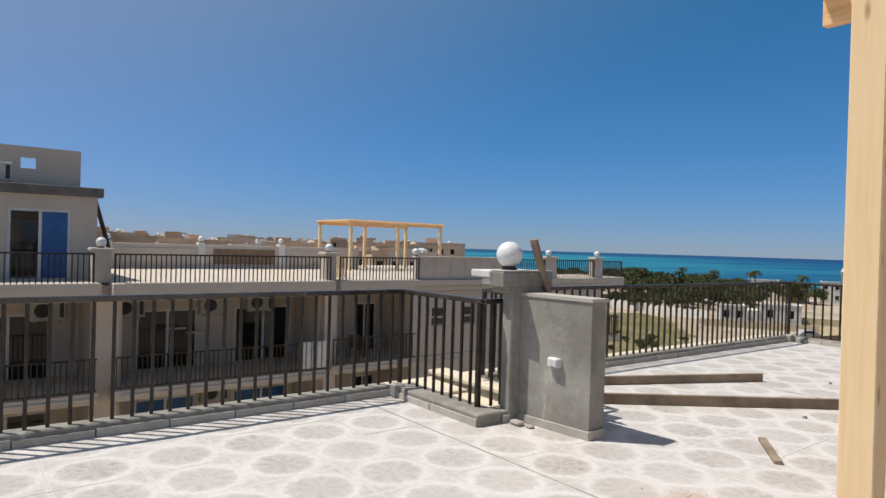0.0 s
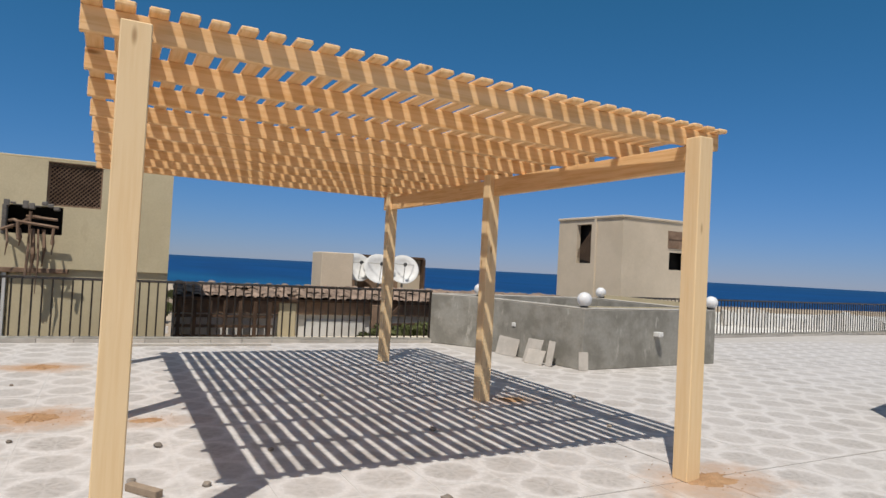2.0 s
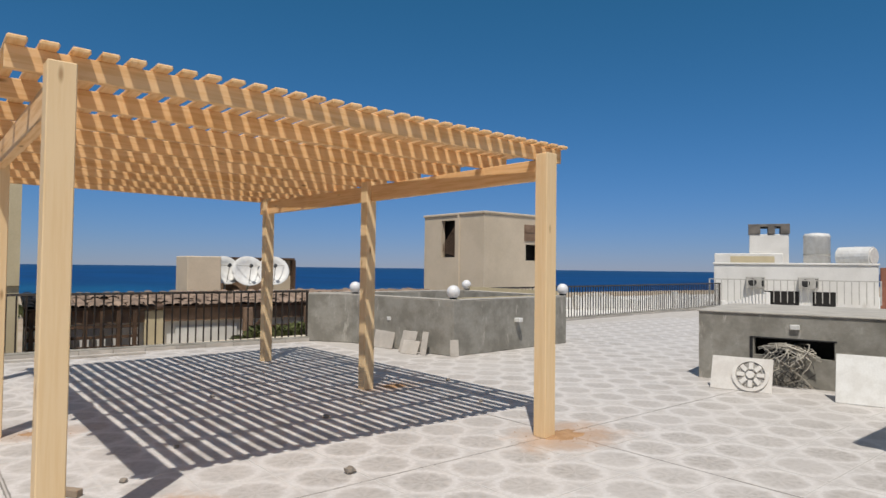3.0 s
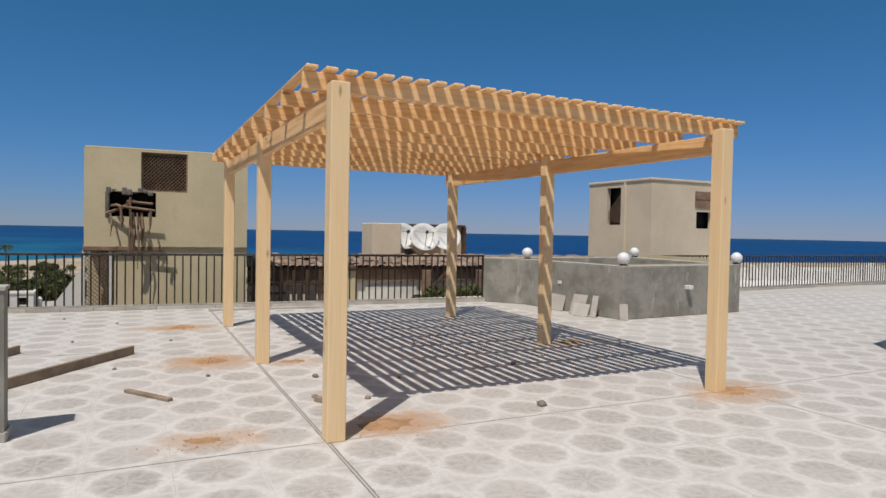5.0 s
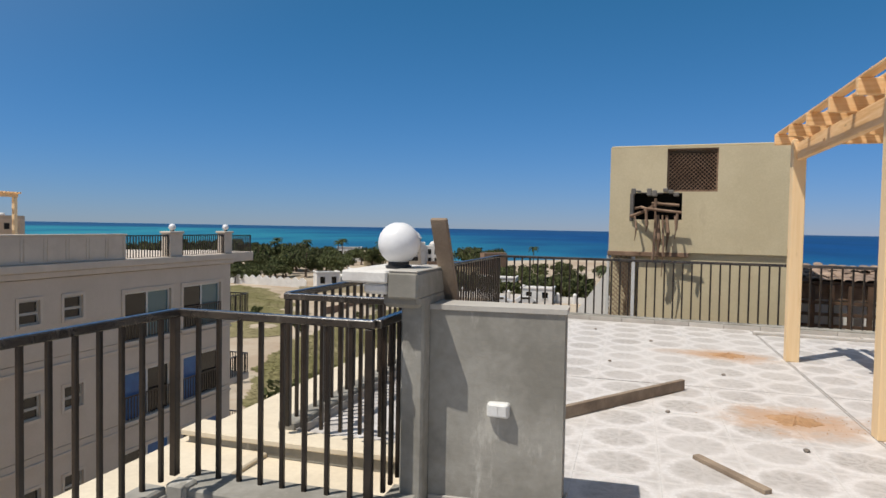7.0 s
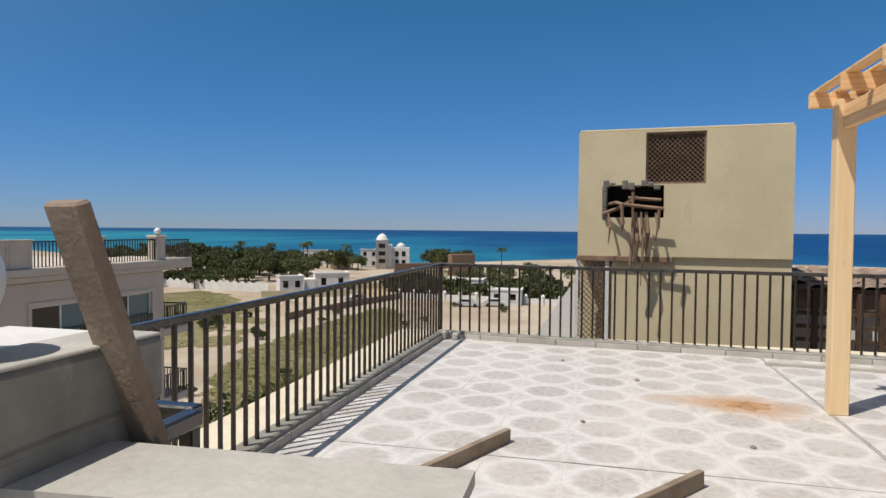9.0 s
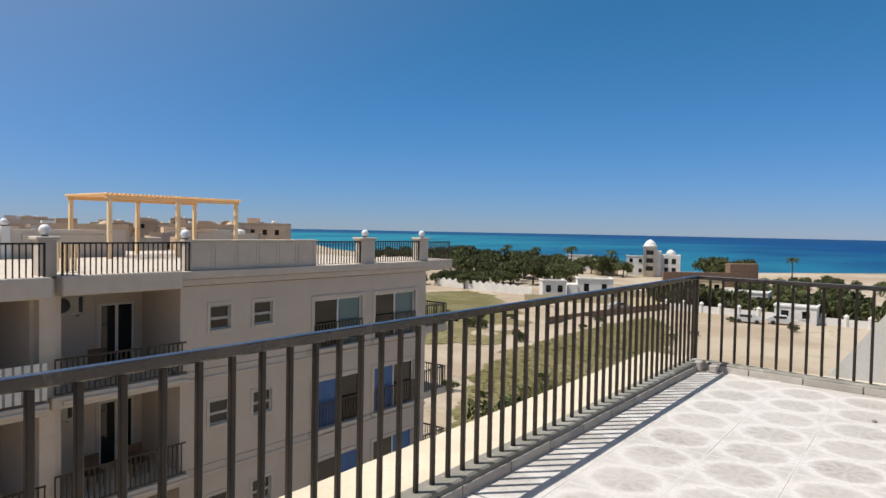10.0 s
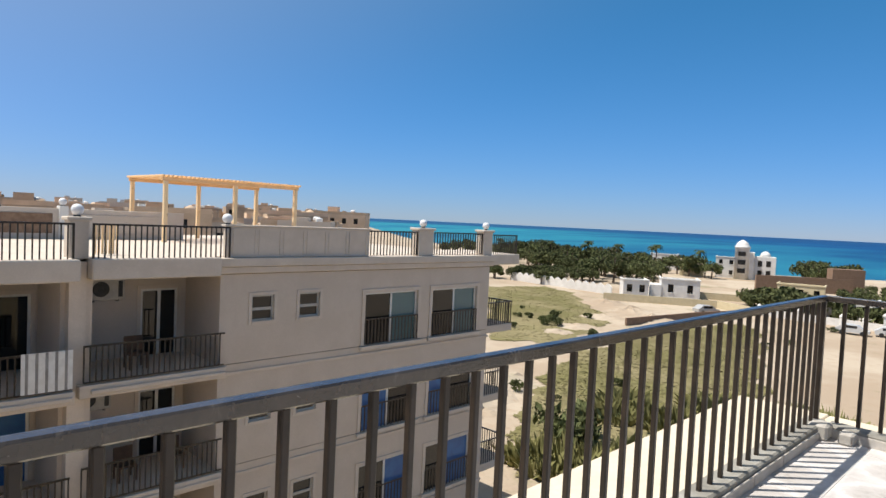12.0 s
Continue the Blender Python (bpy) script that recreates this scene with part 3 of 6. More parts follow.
# ---- pergola ----
PX0, PX1, PYS = 1.0, 4.96, (4.42, 7.40, 10.42)
perg = thing("pergola", (2.98, 7.4, 0), "new pale pine pergola with a slatted roof", "pergola")
H = 2.67
post_me = Shape().box(-0.0725, 0.0725, -0.0725, 0.0725, 0, H, 0.006).mesh("pergola_post", PINE_Z)
for x, y in ((1.0, 4.42), (1.0, 7.42), (1.0, 10.45), (5.02, 4.42), (4.95, 7.37), (4.94, 10.36)):
    piece("post", post_me, perg, pose(x, y, 0))
for a, b in (((1.0, 4.495), (1.0, 10.6)), ((5.01, 4.495), (4.935, 10.6))):
    part("beam", Shape().bar((*a, H - 0.151), (*b, H - 0.151), 0.07, 0.198, 0.005), PINE_Y, perg)
RX0, RX1, NR = 0.75, 5.33, 9
raf = Shape().box(0, RX1 - RX0, -0.024, 0.024, 0, 0.13, 0.004).mesh("pergola_rafter", PINE_X)
for i in range(NR):
    piece("rafter", raf, perg, pose(RX0, 4.519 + i * (10.54 - 4.519) / (NR - 1), H - 0.05))
sl = Shape()
L0, L1 = 4.40, 10.66
sl.box(-0.048, 0.048, 0, L1 - L0, 0, 0.03, 0.008)
slat_me = sl.mesh("pergola_slat", PINE_Y)
NS = 31
for i in range(NS):
    x = RX0 + 0.05 + i * (RX1 - RX0 - 0.1) / (NS - 1)
    piece("slat", slat_me, perg, pose(x + random.uniform(-0.004, 0.004), L0 + random.uniform(-0.006, 0.006), H + 0.08, 0, 0, -0.35 + random.uniform(-0.05, 0.05)))


def sand_pile(x, y, rx, ry, h, seed, label="spilt orange building sand on the tiles"):
    rnd = random.Random(seed)
    n, rings = 48, 9
    gx, gy = rx, ry
    rx, ry = rx * 0.42, ry * 0.42
    vs, fs = [(x, y, h)], []
    for j in range(1, rings + 1):
        for i in range(n):
            a = 2 * math.pi * i / n
            k = 1 + 0.55 * noise.noise(Vector((math.cos(a) * 1.7 + seed, math.sin(a) * 1.7, j * 0.05))) + 0.3 * noise.noise(Vector((math.cos(a) * 6, math.sin(a) * 6, seed)))
            r = j / rings * k
            z = h * max(0, 1 - (j / rings) ** 0.7) * (0.6 + 0.8 * abs(noise.noise(Vector((r * math.cos(a) * 5, r * math.sin(a) * 5, seed))))) + (0.004 if j < rings else -0.006)
            vs.append((x + rx * r * math.cos(a), y + ry * r * math.sin(a), z))
    for i in range(n):
        fs.append((0, 1 + i, 1 + (i + 1) % n))
    for j in range(rings - 1):
        for i in range(n):
            k = (i + 1) % n
            fs.append((1 + j * n + i, 1 + (j + 1) * n + i, 1 + (j + 1) * n + k, 1 + j * n + k))
    s = Shape().add(vs, fs, None, False)
    for _ in range(110):
        a, r = rnd.uniform(0, 6.28), abs(rnd.gauss(0.35, 0.4))
        q = rnd.uniform(0.0015, 0.005)
        px, py = x + gx * 1.2 * r * math.cos(a), y + gy * 1.2 * r * math.sin(a)
        s.box(px - q, px + q, py - q, py + q, -0.004, q * 0.9)
    solid("sand_pile", s, SANDPILE, label, "sand", group="sand piles", kind="stuff", at=(x, y, 0))


sand_pile(0.3, 10.48, 0.48, 0.32, 0.05, 1)
sand_pile(0.45, 7.7, 0.5, 0.4, 0.05, 2)
sand_pile(0.1, 4.75, 0.34, 0.2, 0.006, 3, "thin stain of spilt orange sand")
sand_pile(1.5, 4.62, 0.48, 0.36, 0.045, 4)
sand_pile(5.2, 4.35, 0.55, 0.42, 0.04, 5)
sand_pile(5.35, 7.3, 0.5, 0.35, 0.03, 6)
sand_pile(1.35, 7.35, 0.3, 0.2, 0.01, 7)


def pebble(x, y, r, seed):
    bm = bmesh.new()
    bmesh.ops.create_icosphere(bm, subdivisions=2, radius=r)
    for v in bm.verts:
        v.co *= 1 + 0.35 * noise.noise(v.co * (1.2 / r) + Vector((seed, 0, 0)))
        v.co.z *= 0.65
    me = bpy.data.meshes.new("stone")
    bm.to_mesh(me)
    bm.free()
    me.materials.append(PEBBLE)
    ob = new("stone", me)
    ob.location = (x, y, r * 0.5)
    tagged(ob, "small grey lump of rubble on the tiles", "stone", "loose stones")


for i, (x, y, r) in enumerate([(1.39, 6.46, 0.035), (1.17, 5.65, 0.03), (3.76, 6.29, 0.035), (3.02, 4.62, 0.045), (1.62, 5.43, 0.03), (-0.55, 7.6, 0.02), (0.35, 6.9, 0.022),
                               (-1.1, 9.6, 0.02), (0.1, 9.3, 0.02), (-0.6, 11.2, 0.025), (2.2, 6.1, 0.025), (6.2, 7.2, 0.03), (5.6, 5.9, 0.025), (-1.4, 12.0, 0.02), (3.2, 8.0, 0.03), (4.4, 6.6, 0.02)]):
    pebble(x, y, r, i)

# ---- grey parapet round the next stairwell ----
def polywall(name, pts, w, z0, z1, mat, label, cop=None):
    ob = thing(name, (*pts[0], 0), label, "wall")
    for a, b in zip(pts, pts[1:]):
        a, b = Vector(a), Vector(b)
        d = (b - a).normalized() * (w / 2 - 0.003)
        part("wall_panel", Shape().bar((*(a - d), (z0 + z1) / 2), (*(b + d), (z0 + z1) / 2), w, z1 - z0, 0.012), mat, ob)
        if cop:
            part("coping", Shape().bar((*(a - d), z1 + 0.012), (*(b + d), z1 + 0.012), w * 0.96, 0.03, 0.01), cop, ob)
    return ob


gw = polywall("parapet_wall", [(6.95, 12.5), (7.5, 11.72), (7.86, 9.03), (11.05, 9.22), (11.3, 12.6), (6.95, 12.56)], 0.17, 0, 0.98, CEMENT, "grey cement parapet round a stairwell, with white sockets", CEMENT_LIGHT)
for x, y, turn in ((7.66, 10.6, 98), (9.5, 9.02, 3)):
    m = pose(x, y, 0.57, 0, 0, turn) @ Matrix.Translation((0, -0.0, 0))
    s = part("socket", Shape().box(-0.055, 0.055, -0.1, 0.1, -0.04, 0.04, 0.008, m), WHITE, gw, "white weatherproof socket box")
    part("socket_cover", Shape().box(-0.045, 0.045, -0.11, 0.11, -0.03, 0.03, 0.004, m), WHITE, s)
solid("stairwell_lining", Shape().bar((7.75, 9.5, 0.7), (7.62, 11.6, 0.7), 0.05, 0.5).bar((8.0, 9.16, 0.74), (10.9, 9.33, 0.74), 0.05, 0.56).bar((11.17, 9.4, 0.74), (11.35, 12.4, 0.74), 0.04, 0.7), CREAM,
      "cream rendered lining of the stairwell", "lining", "structure")
for x, y in ((7.5, 11.72), (7.86, 9.03), (11.1, 9.22), (11.3, 12.5)):
    globe(x, y, 1.0, 0.118)


def slab(a, b, h, lean, label, t=0.02, mat=BOARD, name="tile_slab"):
    """A flat slab from a to b on the floor, leaning back to the side of its left hand."""
    a, b = Vector(a), Vector(b)
    d = b - a
    m = pose(a.x, a.y, 0, 0, 0, math.degrees(math.atan2(d.y, d.x))) @ pose(0, 0, 0, -lean, 0, 0)
    ob = thing(name, (*a, 0), label, "slab", "leaning slabs")
    part("slab", Shape().box(0, d.length, 0, t, 0.003, h, 0.004, m), mat, ob)
    return ob, m, d.length


slab((7.42, 10.95), (7.5, 10.4), 0.5, 16, "dusty floor tile leaning on the parapet")
slab((7.36, 10.0), (7.42, 9.65), 0.42, 20, "broken floor tile leaning on the parapet")
slab((7.3, 9.85), (7.4, 9.5), 0.26, 26, "plastic-wrapped floor tile leaning on the parapet")
slab((7.46, 9.48), (7.5, 9.36), 0.42, 14, "narrow tile offcut leaning on the parapet")
slab((7.72, 8.93), (7.86, 8.86), 0.3, 8, "thin tile offcut standing by the parapet corner")
slab((2.4, 12.72), (2.4001, 12.6), 0.03, 0, "thin pale batten on the floor by the kerb")
solid("batten", Shape().bar((0.9, 12.45, 0.02), (3.6, 12.3, 0.02), 0.07, 0.04, 0.004), BOARD, "long pale batten lying along the kerb", "batten")

# cement service box with its cable hatch
BX = [(9.4, 5.24), (10.02, 2.72)]
d = (Vector(BX[1]) - Vector(BX[0])).normalized()
turn = math.degrees(math.atan2(d.y, d.x))
mb = pose(*BX[0], 0, 0, 0, turn)          # x along the front, y into the box
srv = thing("service_box", (*BX[0], 0), "grey cement service box with an open cable hatch", "service box")
for a, b, c, e in ((0, 0.75, 0, 0.97), (1.72, 2.6, 0, 0.97)):
    part("front_panel", Shape().box(a, b, 0, 0.12, c, e, 0, mb), CEMENT, srv)
part("hatch_lintel", Shape().box(0.75, 1.72, 0, 0.12, 0.66, 0.97, 0, mb), CEMENT, srv)
part("hatch_sill", Shape().box(0.75, 1.72, 0, 0.12, 0, 0.40, 0, mb), CEMENT, srv)
part("side_panel", Shape().box(0, 0.12, 0.12, 2.4, 0, 0.97, 0, mb), CEMENT, srv)
part("side_panel", Shape().box(2.48, 2.6, 0.12, 2.4, 0, 0.97, 0, mb), CEMENT, srv)
part("back_panel", Shape().box(0.12, 2.48, 2.28, 2.4, 0, 0.97, 0, mb), CEMENT, srv)
part("top_slab", Shape().box(-0.02, 2.62, -0.02, 2.45, 0.97, 1.0, 0.01, mb), CEMENT_LIGHT, srv, "pale plastered top")
# near-black sheet painting the shade inside the hatch
part("hatch_back", Shape().box(0.6, 1.9, 0.3, 0.32, 0.2, 0.8, 0, mb), ROOM_SHADE, srv)
part("hatch_frame", Shape().box(0.69, 0.73, -0.01, 0.02, 0.33, 0.66, 0.003, mb).box(0.73, 1.75, -0.01, 0.02, 0.64, 0.66, 0.003, mb), BLACK, srv)
part("socket", Shape().box(1.2, 1.32, -0.04, 0.0, 0.78, 0.85, 0.008, mb), WHITE, srv, "white weatherproof socket box")
rc = random.Random(5)
coil = thing("cable_bundle", (*BX[0], 0.4), "tangled pale and dark cables hanging from the hatch", "cables")
for k in range(26):
    x0 = rc.uniform(0.85, 1.6)
    pts = [mb @ Vector((x0 * 0.5 + 0.6, 0.15, rc.uniform(0.45, 0.58)))]
    x, y, z = x0, -0.05, rc.uniform(0.42, 0.58)
    xe = 1.2 + rc.uniform(-0.3, 0.3)
    for j in range(7):
        f = j / 6
        pts.append(mb @ Vector((x * (1 - f) + xe * f + 0.10 * math.sin(f * rc.uniform(2, 7) + k), y - 0.16 * math.sin(math.pi * f) * rc.uniform(0.5, 1.2), max(0.012, z * (1 - f ** 1.3) + rc.uniform(-0.02, 0.03)))))
    part("cable", Shape().tube(pts, 0.0075 if k % 3 else 0.006, 5), CABLE if k % 3 else CABLE_DARK, coil, "", True)
for k in range(14):
    a, b = mb @ Vector((0.9 + rc.uniform(-0.1, 0.1), -0.03, 0.52 + rc.uniform(-0.05, 0.05))), mb @ Vector((1.55 + rc.uniform(-0.2, 0.05), -0.12, 0.42 + rc.uniform(-0.06, 0.05)))
    mid = (a + b) / 2 + Vector((rc.uniform(-0.05, 0.05), rc.uniform(-0.05, 0.05), rc.uniform(0.02, 0.1)))
    part("cable", Shape().tube([a, (a + mid) / 2 + Vector((0, 0, 0.02)), mid, (mid + b) / 2, b], 0.008, 5), CABLE, coil, "", True)
sb, m1, ln = slab((8.72, 4.72), (8.92, 4.0), 0.46, 24, "plaster rosette panel leaning on the service box", 0.03, PLASTER, "rosette_panel")
ro = Shape()
for k in range(8):
    a = math.pi * k / 4
    ro.box(-0.03, 0.03, -0.02, 0.0, 0.07, 0.17, 0.008, m1 @ pose(ln - 0.26, 0, 0.225) @ pose(0, 0, 0, 0, math.degrees(a), 0))
ro.lathe([(0.225, 0), (0.225, 0.025), (0.18, 0.025), (0.175, 0.0)], 28, m1 @ pose(ln - 0.26, 0.0, 0.225, 90, 0, 0)).lathe([(0.05, 0), (0.05, 0.03)], 12, m1 @ pose(ln - 0.26, 0.0, 0.225, 90, 0, 0))
part("rosette", ro, PLASTER, sb, "cast plaster rosette")
slab((9.02, 3.3), (9.24, 2.52), 0.62, 24, "large white tile slab leaning on the service box", 0.02, WHITE)
# stair head behind the walk, casting its shade across the floor
head = thing("stair_head", (9.6, -0.4, 0), "cream rendered stair head on the roof", "stair head")
part("wall", Shape().box(6.2, 11.5, -4.2, 1.35, 0, 2.75), CREAM, head)
part("roof_slab", Shape().box(6.1, 11.6, -4.3, 1.45, 2.75, 2.95, 0.02), WHITEWASH, head)
part("door", Shape().box(6.17, 6.2, -1.6, -0.7, 0.0, 2.05, 0.004), BROWNWOOD, head)

# ---- far end of our roof ----
railing((11.4, 12.6), (27.0, 13.75), 0.1, 1.05, "thin dark iron railing along the far end of the roof", 0.15, "roof railings")
kerb((11.4, 12.6), (27.0, 13.75), 0.1, 0.2, -1)
fence = thing("picket_parapet", (24, 20, 0), "white plastered parapet with a wavy crest on the next roof", "parapet")
P, Q = Vector((22.5, 21.8)), Vector((33.5, 14.6))
n = 74
wave = [0.5 + 0.22 * math.cos(2 * math.pi * (i / 24.0)) + (0.25 if 34 <= i <= 46 else 0) * (1 - abs(i - 40) / 6.5) for i in range(n)]
pick = {}
for i in range(n):
    h = round(wave[i], 2)
    q = P + (Q - P) * (i / (n - 1))
    if h not in pick:
        pick[h] = Shape().box(-0.055, 0.055, -0.04, 0.04, 0, h, 0.01).mesh("picket", WHITEWASH)
    piece("picket", pick[h], fence, pose(q.x, q.y, -0.3, 0, 0, -33))
part("lower_wall", Shape().bar((*P, -0.75), (*Q, -0.75), 0.16, 0.9), WHITEWASH, fence)
for i in (0, 18, 34, 46, 60, 73):
    q = P + (Q - P) * (i / (n - 1))
    part("pier", Shape().box(-0.12, 0.12, -0.12, 0.12, -0.35, wave[i] - 0.2, 0.02, pose(q.x, q.y, 0, 0, 0, -33)), WHITEWASH, fence)
solid("neighbour_roof", Shape().prism([(20, 17.5), (34, 8), (60, 8), (60, 26), (20, 30)], -12.5, -0.4), WHITEWASH, "white rendered neighbouring block", "building", "structure")

wb = thing("white_building", (35, 16, -0.4), "white rendered roof house with tanks and air conditioners", "building")
mw = pose(33.6, 17.4, -0.5, 0, 0, -66)     # x along the front to the south, y away
part("wall", Shape().box(0, 7.4, 0, 5, -0.4, 2.4, 0.03, mw), WHITEWASH, wb)
part("upper_wall", Shape().box(0, 3.3, 0.4, 4, 2.4, 3.0, 0.03, mw), WHITEWASH, wb)
part("loggia_back", Shape().box(0.8, 2.9, 0.37, 0.41, 2.45, 2.85, 0.0, mw), CREAM, wb)
part("chimney", Shape().box(1.7, 3.6, 1.2, 3.0, 2.4, 4.05, 0.04, mw), WHITEWASH, wb)
part("chimney_cap", Shape().box(1.65, 2.25, 1.15, 3.05, 4.05, 4.5, 0.03, mw).box(2.6, 2.95, 1.15, 3.05, 4.05, 4.5, 0.03, mw).box(3.2, 3.65, 1.15, 3.05, 4.05, 4.5, 0.03, mw).box(1.65, 3.65, 1.15, 3.05, 4.45, 4.6, 0.02, mw), DARKTRIM, wb, "weathered concrete cap")
part("coping", Shape().box(-0.05, 7.45, -0.06, 0.1, 2.4, 2.5, 0.02, mw), WHITEWASH, wb)
solid("red_board", Shape().box(7.5, 9.3, 0.2, 0.35, -0.4, 2.3, 0.02, mw), REDBOARD, "rust-red board screen beside the white building", "screen")
railing((mw @ Vector((-0.2, -0.8, 0))).xy, (mw @ Vector((7.4, -0.8, 0))).xy, 0.0, 1.15, "pale iron railing in front of the white building", 0.3, "", (True, True), 0.04, (0.05, 0.05), (GREYAC, GREYAC))
# windows without rooms: flat boxes in the painted room shade
part("window", Shape().box(2.4, 4.0, -0.02, 0.01, 0.2, 1.05, 0, mw), ROOM_SHADE, wb)
part("window", Shape().box(4.6, 5.6, -0.02, 0.01, 0.2, 1.05, 0, mw), ROOM_SHADE, wb)


def tank(m, r, h, label):
    ob = thing("water_tank", m.translation, label, "water tank", "water tanks")
    part("drum", Shape().lathe([(r, 0), (r, h * 0.86), (r * 1.04, h * 0.88), (r * 0.9, h * 0.97), (r * 0.3, h)], 24, m), WHITE, ob, "", True)
    part("collar", Shape().lathe([(r * 1.03, h * 0.3), (r * 1.03, h * 0.34)], 24, m), GREYAC, ob)


tank(mw @ pose(4.9, 1.5, 2.4), 0.62, 1.7, "white plastic water tank on the roof")
lie = thing("water_drum", mw @ Vector((6.9, 1.2, 2.4)), "white drum lying on the roof edge", "water drum")
part("drum", Shape().lathe([(0.48, -0.8), (0.5, 0), (0.48, 0.8)], 20, mw @ pose(6.6, 1.0, 2.86, 90, 0, 55)), WHITE, lie)
part("lid", Shape().lathe([(0.42, 0.8), (0.4, 0.85)], 20, mw @ pose(6.6, 1.0, 2.86, 90, 0, 55)), PLASTER, lie)


def air_con(m, label="aged white air conditioner unit", w=0.85, mat=GREYAC):
    """Outdoor unit: x along the wall, y away from the viewer, base at z 0."""
    ob = thing("air_conditioner", m.translation, label, "air conditioner", "air conditioners")
    part("casing", Shape().box(-w / 2, w / 2, 0, 0.3, 0.04, 0.62, 0.02, m), mat, ob)
    fan = part("fan_guard", Shape().lathe([(0.23, 0), (0.23, 0.015), (0.20, 0.018), (0.2, 0.0)], 20, m @ pose(-w * 0.15, 0, 0.33, 90, 0, 0)), GREYAC, ob)
    part("fan", Shape().lathe([(0.2, 0.002), (0.06, 0.008), (0.05, 0.016)], 16, m @ pose(-w * 0.15, 0, 0.33, 90, 0, 0)), BLACK, fan, "dark fan opening")
    part("grille", Shape().box(w * 0.32, w * 0.44, -0.006, 0.01, 0.12, 0.54, 0.002, m), BLACK, ob)
    part("bracket", Shape().box(-w * 0.35, -w * 0.31, 0, 0.34, 0, 0.05, 0, m).box(w * 0.31, w * 0.35, 0, 0.34, 0, 0.05, 0, m), CEMENT, ob)
    return ob


for x in (2.0, 4.4):
    air_con(mw @ pose(x, -0.34, 1.15), w=0.9)

# small cream roof house on the neighbouring block
ch = thing("roof_house", (20, 21, -0.4), "cream rendered roof house with broken openings", "roof house")
s = Shape()
holed(s, 0, 3.9, -0.4, 3.8, [(1.2, 2.1, 2.0, 3.6)], 0.2, pose(18.35, 23.2, 0, 0, 0, -90))
part("west_wall", s, HOUSE, ch)
s = Shape()
holed(s, 0.2, 4.4, -0.4, 3.8, [(2.5, 3.4, 1.9, 2.6)], 0.2, pose(18.35, 19.3, 0, 0, 0, 0))
part("south_wall", s, HOUSE, ch)
part("north_wall", Shape().box(18.55, 22.75, 22.9, 23.2, -0.4, 3.8), HOUSE, ch)
part("east_wall", Shape().box(22.55, 22.75, 19.5, 22.9, -0.4, 3.8), HOUSE, ch)
part("roof", Shape().box(18.3, 22.8, 19.25, 23.25, 3.8, 3.9, 0.02), HOUSE, ch)
part("corner_pilaster", Shape().box(18.29, 18.36, 20.78, 20.9, -0.4, 3.8, 0.01), HOUSE, ch)
# near-black sheets behind the openings, painting the shade of the inside
part("interior", Shape().box(18.75, 18.8, 19.6, 22.8, 0.5, 3.7).box(18.9, 22.5, 19.75, 19.8, 0.5, 3.7), ROOM_SHADE, ch)
part("shutter", Shape().box(20.75, 21.65, 19.27, 19.3, 2.75, 3.12).box(20.75, 21.65, 19.25, 19.3, 3.12, 3.45), LATTICE, ch, "brown wooden shutter")
lat = Shape()
for k in range(12):
    a, b = Vector((18.42, 21.12, 2.05 + k * 0.12)), Vector((18.42, 21.12 + min(0.86, 0.0 + k * 0.1), 2.05 + k * 0.12 - min(0.86, k * 0.1)))
    if k:
        lat.bar(a, b, 0.03, 0.02)
part("lattice", lat, LATTICE, ch)


# ---- the cream roof hut beyond the far railing ----
HT = -4.2
mh = pose(-1.4, 16.47, 0.025, 0, 0, HT)      # x along its face, y away, z up
hut = thing("roof_hut", (0.4, 16.4, -3), "cream rendered hut with a broken opening and a wooden lattice", "hut")
s = Shape()
holed(s, 0, 3.57, 1.06, 3.32, [(1.18, 2.19, 2.36, 3.28), (0.5, 1.5, 1.76, 2.34)], 0.2, mh)
part("front_wall", s, CREAM, hut)
part("side_wall", Shape().box(0, 0.2, 0.2, 3.5, 1.06, 3.32, 0, mh), CREAM, hut)
part("side_wall", Shape().box(3.37, 3.57, 0.2, 3.5, 1.06, 3.32, 0, mh), CREAM, hut)
part("back_wall", Shape().box(0.2, 3.37, 3.3, 3.5, 1.06, 3.32, 0, mh), CREAM, hut)
part("lower_wall", Shape().box(0.62, 3.57, 0.06, 3.5, -12.4, 1.06, 0, mh).box(0.0, 0.62, 0.5, 3.5, -12.4, 1.06, 0, mh), CREAM, hut)
part("roof", Shape().box(0.02, 3.55, 0.02, 3.48, 3.32, 3.36, 0.01, mh), CREAM, hut)
part("ledge", Shape().box(-0.02, 1.66, -0.04, 0.06, 0.96, 1.06, 0.01, mh), LATTICE, hut, "brown timber ledge")
# near-black sheet behind the broken opening in place of real shade
part("interior", Shape().box(0.25, 3.3, 0.75, 0.8, 1.1, 3.28, 0, mh), ROOM_SHADE, hut)
fr = Shape()
for z in (2.36, 3.25):
    fr.box(1.18, 2.19, 0.05, 0.11, z, z + 0.035, 0, mh)
for x in (1.18, 2.155):
    fr.box(x, x + 0.035, 0.05, 0.11, 2.39, 3.25, 0, mh)
part("lattice_frame", fr, LATTICE, hut)


